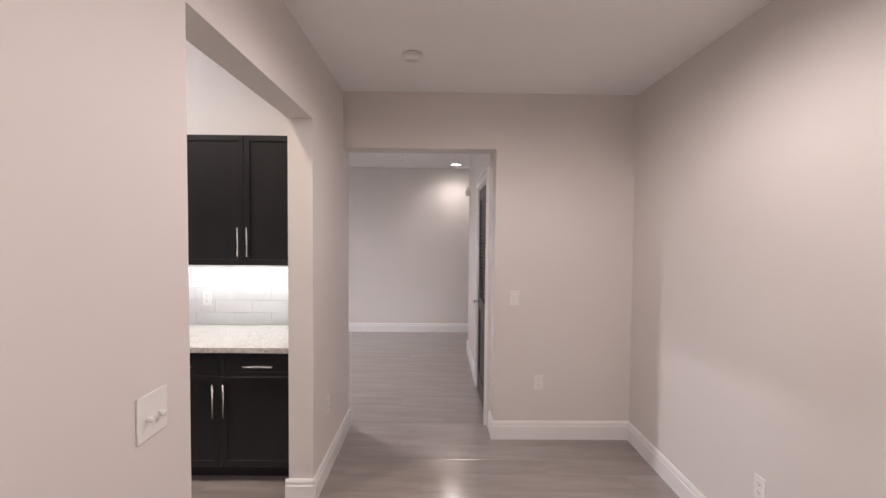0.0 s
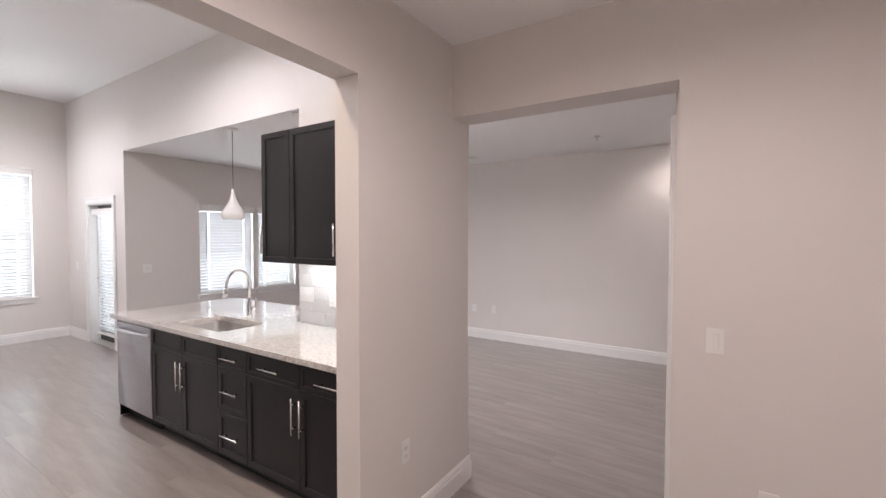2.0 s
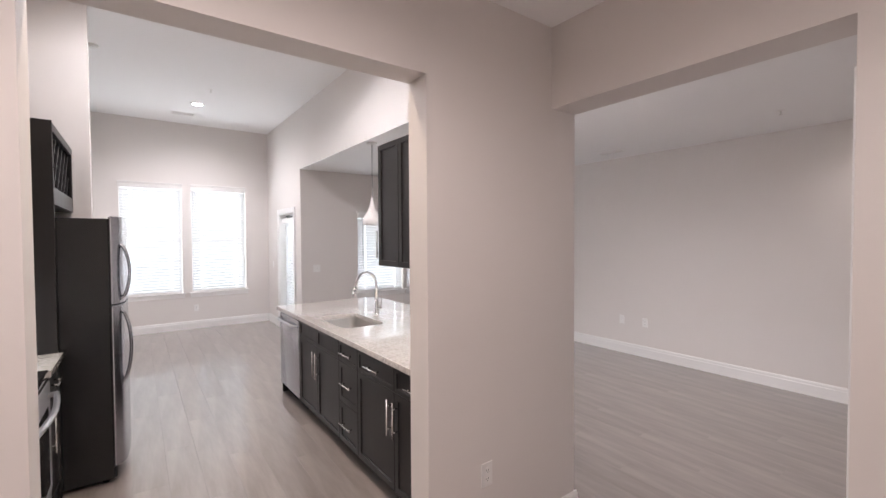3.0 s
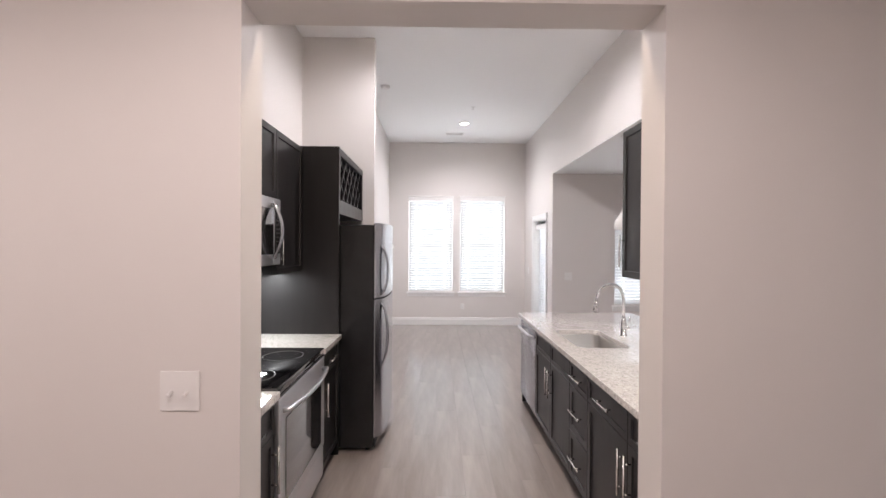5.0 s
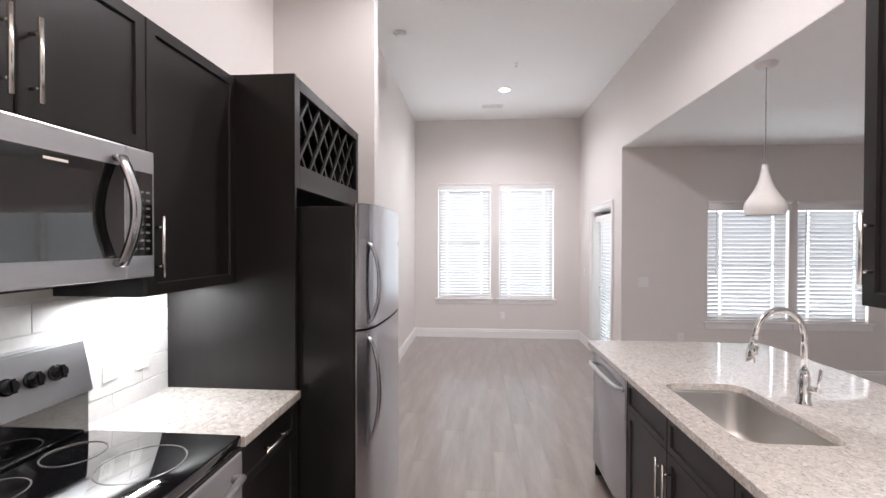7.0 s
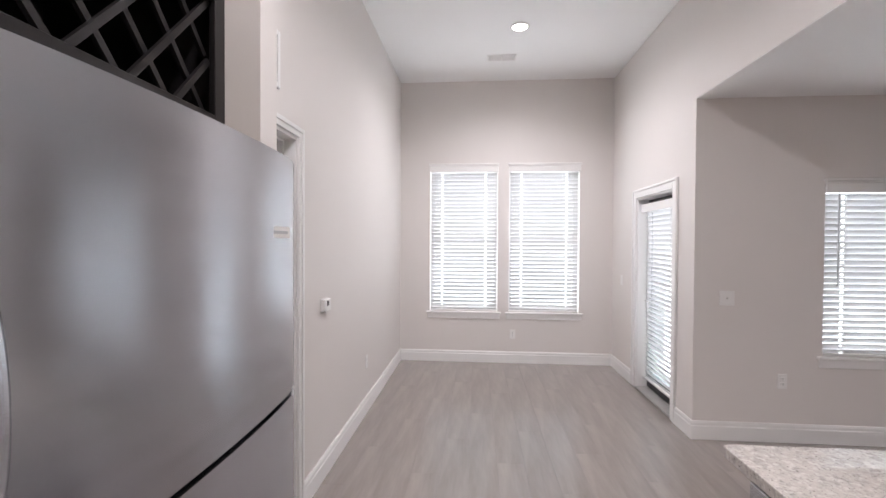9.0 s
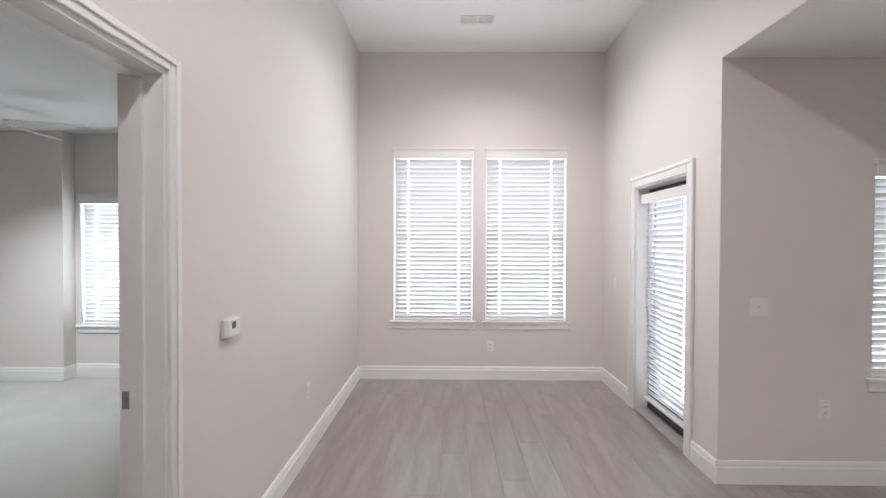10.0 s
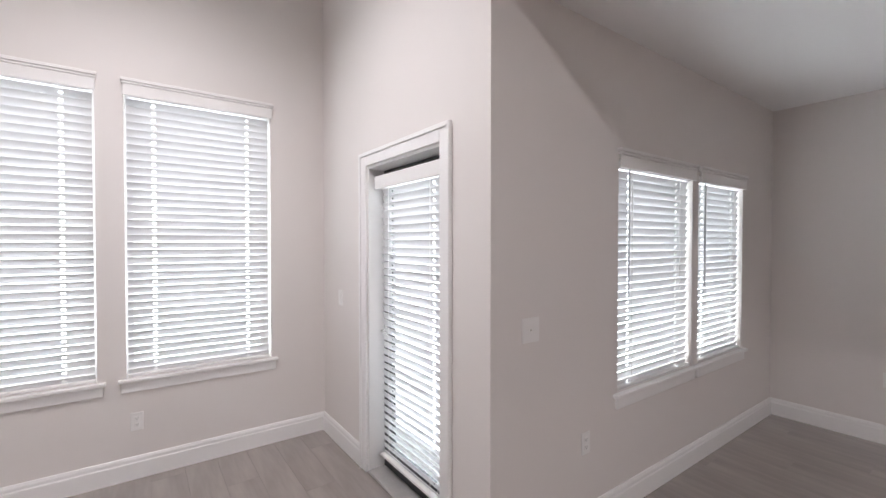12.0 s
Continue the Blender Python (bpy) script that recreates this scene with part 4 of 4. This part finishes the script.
part("storage_drawer", box(-rw + 0.002, rw - 0.002, 0.6005, 0.635, 0.085, 0.278, 0.005, 2), STEELH, rg)

# microwave over the range
mx0, mx1 = -2.165, -1.355
mw = thing("microwave", pose((mx0 + mx1) / 2, YL, 1.495), "stainless steel over-the-range microwave with a dark glass door", "microwave")
mwh = (mx1 - mx0) / 2
part("body", box(-mwh + 0.002, mwh - 0.002, 0.0, 0.343, 0.0, 0.418, 0.003), BLACK, mw)
dr = part("door", box(-mwh + 0.115, mwh, 0.344, 0.375, 0.004, 0.418, 0.006, 2), STEELH, mw, "steel framed door")
part("door_glass", box(-mwh + 0.125, mwh - 0.042, 0.3755, 0.3775, 0.070, 0.350, 0.001), BLKGLASS, dr, "black glass door panel")
part("inner_window", box(-mwh + 0.235, mwh - 0.09, 0.3777, 0.3785, 0.10, 0.315, 0.0), TINTGLASS, dr)
part("badge", box(-0.10, -0.035, 0.3777, 0.3787, 0.326, 0.333), PLASTIC, dr, "small plain maker's badge")
cp = part("control_panel", box(-mwh, -mwh + 0.1145, 0.344, 0.375, 0.004, 0.418, 0.006, 2), STEELH, mw, "steel control side")
part("keypad", box(-mwh + 0.012, -mwh + 0.103, 0.3755, 0.3775, 0.075, 0.345, 0.001), BLKGLASS, cp, "black touch keypad")
bm = bmesh.new()
for r in range(8):
    for c in range(3):
        add_box(bm, -mwh + 0.025 + c * 0.026, -mwh + 0.041 + c * 0.026, 0.3777, 0.3782, 0.095 + r * 0.026, 0.101 + r * 0.026)
part("key_marks", bm, RING, cp)
hp = [(-mwh + 0.150, 0.376, 0.055)] + [(-mwh + 0.150, 0.395 + 0.044 * math.sin(math.pi * k / 14), 0.055 + 0.315 * k / 14) for k in range(15)] + [(-mwh + 0.150, 0.376, 0.370)]
part("handle", strap(add_tube(bmesh.new(), hp, 0.012, 12), -mwh + 0.150, 1.6), STEEL, dr, "vertical curved steel handle", True)
part("bottom_grille", box(-mwh + 0.03, mwh - 0.03, 0.03, 0.33, -0.006, -0.0005), RUBBER, mw)
part("lamp_lens", box(-0.06, 0.06, 0.24, 0.30, -0.0095, -0.0065), PLASTIC, mw)

YW = 0.925


def upper_left(x0, x1, z0, layout, label):
    wall_unit(pose((x0 + x1) / 2, YW, 0, 0, 0, 180), x1 - x0, YW - YL, z0, Z1, layout, label)


w = 2.168 - 1.352
upper_left(-2.168, -1.352, 1.92, [("door", -w / 2, 0, 1.92, Z1, 0, (-0.035, 2.06, 0.21, True)), ("door", 0, w / 2, 1.92, Z1, 0, (0.035, 2.06, 0.21, True))], "short espresso shaker wall cabinet above the microwave")
w = 2.70 - 2.168
upper_left(-2.70, -2.168, Z0, [("door", -w / 2, w / 2, Z0, Z1, 0, (-w / 2 + 0.035, Z0 + 0.17, 0.21, True))], "espresso shaker wall cabinet with one door")
w = 1.352 - 0.852
upper_left(-1.352, -0.852, Z0, [("door", -w / 2, w / 2, Z0, Z1, 0, (w / 2 - 0.035, Z0 + 0.17, 0.21, True))], "espresso shaker wall cabinet with one door")
part_strip = box(-2.62, -2.22, YL + 0.09, YL + 0.15, 1.4285, 1.4465, 0.002)
tagged(part("under_cabinet_light", part_strip, PLASTIC), "slim white under-cabinet light strip", "light")
tagged(part("under_cabinet_light", box(-2.1, -0.9, YT - 0.15, YT - 0.09, 1.4285, 1.4465, 0.002), PLASTIC), "slim white under-cabinet light strip", "light")


# ---- pendants ----
def pendant(x, y):
    p = thing("pendant_light", pose(x, y, 1.80), "white bell-shaped pendant light on a grey cord", "pendant light", "pendants over the peninsula")
    prof = [(0.102, 0.0), (0.110, 0.02), (0.114, 0.045), (0.112, 0.065), (0.100, 0.095), (0.078, 0.128), (0.054, 0.170), (0.036, 0.215), (0.024, 0.265), (0.017, 0.305), (0.015, 0.322)]
    inner = [(r - 0.005, z) for r, z in reversed(prof)]
    part("shade", lathe(prof + inner + [prof[0]], 48), SHADE, p, "white glossy bell shade", True)
    part("cord", rod((0, 0, 0.32), (0, 0, ZL - 1.80 - 0.02), 0.0035, n=8), CORD, p)
    part("canopy", lathe([(0.0, ZL - 1.80), (0.062, ZL - 1.80), (0.062, ZL - 1.816), (0.055, ZL - 1.826), (0.0, ZL - 1.828)], 32), PLASTIC, p, "", True)
    part("lamp_holder", rod((0, 0, 0.24), (0, 0, 0.322), 0.018), PLASTIC, p)
    part("bulb", lathe([(0.001, 0.10), (0.018, 0.105), (0.027, 0.13), (0.025, 0.16), (0.016, 0.20), (0.014, 0.24)], 20), SHADE, p, "", True)


pendant(-3.70, 3.90)
pendant(-2.62, 3.90)


# ---- ceiling fittings ----
def recessed(x, y, z):
    r = thing("recessed_light", pose(x, y, z), "round white recessed ceiling light, lit", "ceiling light", "recessed lights")
    part("trim_ring", lathe([(0.072, -0.0005), (0.098, -0.0005), (0.098, -0.006), (0.088, -0.010), (0.072, -0.010), (0.072, -0.0005)], 36), PLASTIC, r, "", True)
    part("lens", lathe([(0.001, -0.004), (0.0715, -0.004), (0.0715, -0.001), (0.001, -0.001)], 36), LENS, r, "glowing lens")


recessed(-6.746, 2.44, ZK)
recessed(0.33, 6.85, ZL)
# unseen fitting, added to go with the lounge's fill lamp
recessed(-1.6, 4.4, ZL)
recessed(-1.5, 2.1, ZK)
recessed(-3.2, 2.26, ZK)


def vent(x, y, z, m=0):
    v = thing("ceiling_vent", pose(x, y, z, 0, 0, m), "white slatted ceiling air vent", "vent", "ceiling vents")
    part("frame", boxes((-0.08, 0.08, -0.17, -0.15, -0.008, -0.0005), (-0.08, 0.08, 0.15, 0.17, -0.008, -0.0005), (-0.08, -0.06, -0.15, 0.15, -0.008, -0.0005), (0.06, 0.08, -0.15, 0.15, -0.008, -0.0005), (-0.06, 0.06, -0.008, 0.008, -0.008, -0.0005), bevel=0.001), PLASTIC, v)
    part("backing", box(-0.06, 0.06, -0.15, 0.15, -0.0015, -0.0005), LCD, v)
    for k in range(9):
        for s in (-1, 1):
            part("slat", box(-0.0015, 0.0015, 0.009, 0.149, -0.005, 0.005), PLASTIC, v, at=pose(-0.052 + 0.013 * k, 0 if s > 0 else -0.158, -0.0065, 0, 40, 0))


vent(-7.44, 2.30, ZK)
vent(-2.43, 6.75, ZL, 90)


def alarm(x, y, z):
    a = thing("smoke_detector", pose(x, y, z), "round white ceiling smoke detector", "smoke detector")
    part("housing", lathe([(0.0, -0.034), (0.035, -0.034), (0.048, -0.028), (0.056, -0.012), (0.066, -0.010), (0.066, 0.0), (0.0, 0.0)], 36), PLASTIC, a, "", True)
    part("grille_ring", lathe([(0.049, -0.0275), (0.0505, -0.0275), (0.054, -0.018), (0.0525, -0.018)], 36), TRIM, a)


alarm(-0.11, 2.785, ZH)
alarm(-5.09, 1.28, ZK)


def sprinkler(x, y, z):
    s = thing("sprinkler_head", pose(x, y, z), "small white ceiling sprinkler head", "sprinkler", "sprinkler heads")
    part("escutcheon", lathe([(0.0, -0.004), (0.030, -0.004), (0.034, 0.0), (0.0, 0.0)], 24), PLASTIC, s, "", True)
    part("deflector", add_rod(rod((0, 0, -0.035), (0, 0, -0.003), 0.006, n=8), (0, 0, -0.038), (0, 0, -0.035), 0.014, n=12), NICKEL, s)


sprinkler(-5.9, 2.52, ZK)
sprinkler(-0.48, 6.35, ZL)


# hall ceiling light, shallow drum
hl = thing("flush_light", pose(0.50, 1.80, ZH), "shallow round flush ceiling light, out of view, lit", "ceiling light")
part("pan", lathe([(0.0, 0.0), (0.17, 0.0), (0.17, -0.03), (0.0, -0.03)], 36), PLASTIC, hl, "", True)


# second pan, added out of view above the extra hall lamp
copy_thing(hl, pose(0.50, -0.55, ZH))


# ---- wall plates ----
def plate(name, m, w, label, category, kind):
    """Local x along the wall, -y out of it; origin at the plate's middle."""
    p = thing(name, m, label, category, "wall plates")
    part("cover", box(-w / 2, w / 2, -0.006, 0, -0.06, 0.06, 0.003, 2), PLASTIC, p)
    if kind == "outlet":
        for s in (-1, 1):
            rec = part("receptacle", box(-0.016, 0.016, -0.0085, -0.0055, s * 0.021 - 0.014, s * 0.021 + 0.014, 0.002), PLASTIC, p)
            part("slots", boxes((-0.007, -0.005, -0.0088, -0.0083, s * 0.021 - 0.003, s * 0.021 + 0.007), (0.005, 0.007, -0.0088, -0.0083, s * 0.021 - 0.003, s * 0.021 + 0.007), (-0.002, 0.002, -0.0088, -0.0083, s * 0.021 - 0.010, s * 0.021 - 0.006)), LCD, rec)
    elif kind == "rocker":
        part("rocker", box(-0.016, 0.016, -0.0095, -0.0055, -0.033, 0.033, 0.002), PLASTIC, p)
    elif kind == "blank":
        part("screw", rod((0, -0.0068, 0.0), (0, -0.0055, 0.0), 0.006, n=12), NICKEL, p)
    else:
        n = int(kind)
        for k in range(n):
            x = (k - (n - 1) / 2) * 0.046
            part("toggle", box(-0.005, 0.005, -0.026, -0.0055, -0.006, 0.006, 0.002), PLASTIC, p, at=pose(x, 0, 0, 20, 0, 0))
    return p


def on_px(x, y, z):
    return pose(x, y, z, 0, 0, 90)


def on_nx(x, y, z):
    return pose(x, y, z, 0, 0, -90)


def on_ny(x, y, z):
    return pose(x, y, z)


def on_py(x, y, z):
    return pose(x, y, z, 0, 0, 180)


OUT = "white duplex wall outlet with a plain cover"
SWI = "white rocker light switch with a plain cover"
plate("light_switch", on_px(XH, 1.215, 1.185), 0.118, "white double toggle light switch", "light switch", "2")
plate("wall_outlet", on_px(XH, 3.015, 0.478), 0.072, OUT, "outlet", "outlet")
plate("light_switch", on_ny(0.68, YD, 1.157), 0.075, SWI, "light switch", "rocker")
plate("wall_outlet", on_ny(0.886, YD, 0.468), 0.072, OUT, "outlet", "outlet")
plate("wall_outlet", on_nx(XR, 2.09, 0.45), 0.072, OUT, "outlet", "outlet")
plate("wall_outlet", on_nx(XR, 1.66, 0.45), 0.072, OUT, "outlet", "outlet")
plate("wall_outlet", on_px(XB, 2.509, 0.381), 0.072, OUT, "outlet", "outlet")
plate("wall_plate", on_px(XC, 4.05, 1.155), 0.118, "white wall plate with a round coaxial socket", "wall plate", "blank")
plate("wall_outlet", on_px(XC, 4.483, 0.49), 0.072, OUT, "outlet", "outlet")
plate("wall_outlet", on_ny(-2.21, YF, 0.47), 0.072, OUT, "outlet", "outlet")
plate("wall_plate", on_ny(-2.55, YF, 0.47), 0.072, "white blank wall plate", "wall plate", "blank")
plate("wall_outlet", on_ny(-5.30, YF, 0.50), 0.072, OUT, "outlet", "outlet")
plate("wall_outlet", on_py(-6.37, YB, 0.47), 0.072, OUT, "outlet", "outlet")
plate("light_switch", on_ny(-7.78, YP, 1.15), 0.075, SWI, "light switch", "rocker")
plate("wall_outlet", on_py(-2.38, YL + 0.011, 1.13), 0.072, OUT, "outlet", "outlet")
plate("light_switch", on_py(-2.54, YL + 0.011, 1.13), 0.072, SWI, "light switch", "rocker")
plate("light_switch", on_ny(-2.12, YT - 0.011, 1.15), 0.165, "white triple light switch on the tiles", "light switch", "3")
plate("wall_outlet", on_ny(-1.82, YT - 0.011, 1.13), 0.072, OUT, "outlet", "outlet")
plate("wall_outlet", on_ny(-1.05, YT - 0.011, 1.13), 0.072, OUT, "outlet", "outlet")

th = thing("thermostat", on_py(-5.255, YB, 1.167), "small white wall thermostat with a grey display", "thermostat")
part("wall_plate", box(-0.062, 0.062, -0.007, 0, -0.045, 0.045, 0.002), PLASTIC, th)
part("housing", box(-0.055, 0.055, -0.030, -0.0071, -0.040, 0.040, 0.004, 2), PLASTIC, th)
part("display", box(-0.022, 0.014, -0.0308, -0.0301, -0.004, 0.028), LCD, th)

al = thing("fire_alarm_strobe", on_nx(CW, 6.0, 2.26), "small white fire alarm horn on the wall", "fire alarm")
part("housing", box(-0.05, 0.05, -0.05, 0, -0.06, 0.06, 0.006, 2), PLASTIC, al)
part("strobe_lens", box(-0.03, 0.03, -0.062, -0.0501, -0.02, 0.03, 0.004), SHADE, al)

# fixed light above the bedroom door: white frame, grey panes
gr = thing("transom_window", on_py(-4.2775, YB, 2.372), "small white framed transom with grey panes above the bedroom door", "transom window")
TW, TH = 0.2975, 0.29
rows = [(-TW, -TW + 0.028, -0.022, -0.0005, 0, TH), (TW - 0.028, TW, -0.022, -0.0005, 0, TH), (-TW + 0.028, TW - 0.028, -0.022, -0.0005, 0, 0.028), (-TW + 0.028, TW - 0.028, -0.022, -0.0005, TH - 0.028, TH)]
part("frame", boxes(*rows, bevel=0.003), TRIM, gr)
for k in range(2):
    xx = -TW + 0.028 + (k + 1) * (2 * TW - 0.056) / 3
    part("muntin", box(xx - 0.009, xx + 0.009, -0.018, -0.0005, 0.0285, TH - 0.0285, 0.002), TRIM, gr)
for k in range(3):
    wq = (2 * TW - 0.056) / 3
    xx = -TW + 0.028 + k * wq
    part("pane", box(xx + 0.0005, xx + wq - 0.0005, -0.006, -0.0008, 0.0285, TH - 0.0285), LCD, gr)

# bedroom ceiling fan
FANX, FANY = -6.85, -1.95
fan = thing("ceiling_fan", pose(FANX, FANY, 2.81), "white five-blade ceiling fan with an added lamp bowl, at rest", "ceiling fan")
part("canopy", lathe([(0.0, 0.0), (0.07, 0.0), (0.07, -0.03), (0.03, -0.06), (0.0, -0.06)], 28), PLASTIC, fan, "", True)
part("downrod", rod((0, 0, -0.14), (0, 0, -0.05), 0.014), PLASTIC, fan)
part("motor_housing", lathe([(0.0, -0.13), (0.09, -0.135), (0.125, -0.16), (0.125, -0.22), (0.08, -0.25), (0.0, -0.25)], 32), PLASTIC, fan, "", True)
# unseen bowl, added as a home for the bedroom fill
part("added_lamp_bowl", lathe([(0.0, -0.35), (0.05, -0.345), (0.095, -0.315), (0.11, -0.26), (0.0, -0.2505)], 32), SHADE, fan, "", True)
blade_mesh = None
for k in range(5):
    m = pose(0, 0, -0.195, 0, 0, 110 + 72 * k) @ pose(0, 0, 0, 11, 0, 0)
    if blade_mesh is None:
        bm = bmesh.new()
        pts = [(0.17, -0.05), (0.69, -0.065), (0.745, -0.052), (0.755, 0.0), (0.745, 0.052), (0.69, 0.065), (0.17, 0.05)]
        up = [bm.verts.new((x, yy, 0.004)) for x, yy in pts]
        dn = [bm.verts.new((x, yy, -0.004)) for x, yy in pts]
        bm.faces.new(up)
        bm.faces.new(list(reversed(dn)))
        for i in range(len(pts)):
            bm.faces.new((up[i], dn[i], dn[(i + 1) % len(pts)], up[(i + 1) % len(pts)]))
        add_box(bm, 0.10, 0.20, -0.02, 0.02, -0.012, -0.0045)
        blade_mesh = mesh(bm, "blade")
        blade_mesh.materials.append(TRIM)
    ob = new("blade", blade_mesh)
    ob.parent = fan
    ob.matrix_basis = m

# ---- tiles ----


def tiled(host_name, label, x0, x1, z0, z1, plane, side, tw=0.303, th=0.0985):
    """Running-bond wall tiles, each its own piece over a joint bed."""
    y0, y1 = sorted((plane + side * 0.0005, plane + side * 0.006))
    host = structure(host_name, box(x0, x1, y0, y1, z0, z1), TILEJOINT, label, "tile wall")
    made = {}
    row, z = 0, z0
    while z < z1 - 0.01:
        h = min(th, z1 - z)
        x = x0 - (tw + 0.002) * (0.5 if row % 2 else 0.0)
        while x < x1 - 0.005:
            a, b = max(x, x0), min(x + tw, x1)
            if b - a > 0.01:
                key = (round(b - a, 3), round(h, 3))
                if key not in made:
                    bm = box(-key[0] / 2, key[0] / 2, -0.0025, 0.0025, 0, key[1] - 0.002, 0.0012)
                    made[key] = mesh(bm, "tile")
                    made[key].materials.append(TILE)
                ob = new("tile", made[key])
                ob.parent = host
                ob.matrix_basis = pose((a + b) / 2, plane + side * (0.0082 + 0.0004 * random.random()), z, random.uniform(-0.15, 0.15), 0, random.uniform(-0.1, 0.1))
            x += tw + 0.002
        z += th + 0.002
        row += 1


tiled("tile_wall_range", "white glazed subway tile backsplash behind the range", -2.698, XK - 0.001, 0.915, 1.4275, YL, 1)
tiled("tile_wall_peninsula", "white glazed subway tile backsplash over the peninsula", XT + 0.001, XK - 0.001, 0.915, 1.4275, YT, -1)

# ---- floor ----
floor = structure("floor", boxes((XB - 0.05, XR + 0.05, YL - 0.05, YD2, -0.06, -0.004), (XK, XR + 0.05, -1.65, YL - 0.05, -0.06, -0.004), (XB - 0.05, XC, YD2, YP + 0.1, -0.06, -0.004), (XC, 0.66, YD2, YF + 0.05, -0.06, -0.004), (0.66, XE, 6.0, YF + 0.05, -0.06, -0.004)), GROUT, "grey-brown wood-look vinyl plank floor", "floor")
structure("floor_bedroom", box(XB - 0.2, -2.25, -3.75, YL - 0.151, -0.06, -0.002), CARPET, "pale grey bedroom carpet", "floor")
structure("floor_bedroom_door", box(-4.80, -4.0, YL - 0.151, YB - 0.09, -0.003, -0.0005), CARPET, "pale grey bedroom carpet at the door", "floor")
PLW, PLL = 0.199, 1.42
full = None
rest = bmesh.new()
shapes = {}
count = 0
y, row = -1.6, 0
while y < YF:
    if y < YL - 0.1:
        spans = [(XK, XR + 0.02)]
    elif y < YD2 - PLW:
        spans = [(XB, XR + 0.02)]
    elif y < YP + 0.03:
        spans = [(XB, 0.60)]
    elif y < 5.95:
        spans = [(XC, 0.60)]
    else:
        spans = [(XC, XE)]
    for s0, s1 in spans:
        x = s0 - PLL * ((row * 0.377) % 1.0)
        while x < s1:
            a, b = max(x, s0), min(x + PLL, s1)
            cx = (a + b) / 2
            if b - a > 0.02 and not (b < -3.9 and y < YB - 0.3):
                if count < 298 and cx < 1.7:
                    key = round(b - a, 3)
                    if key not in shapes:
                        shapes[key] = mesh(box(-key / 2 + 0.0003, key / 2 - 0.0003, 0.0003, PLW - 0.0003, -0.004, 0.0, 0.0005), "plank")
                        shapes[key].materials.append(PLANK)
                    ob = new("plank", shapes[key])
                    ob.parent = floor
                    ob.matrix_basis = pose(cx, y, 0)
                    count += 1
                else:
                    add_box(rest, a + 0.0003, b - 0.0003, y + 0.0003, y + PLW - 0.0003, -0.004, 0.0)
            x += PLL
    y += PLW
    row += 1
tagged(part("plank_field", rest, PLANK, floor), kind="stuff")
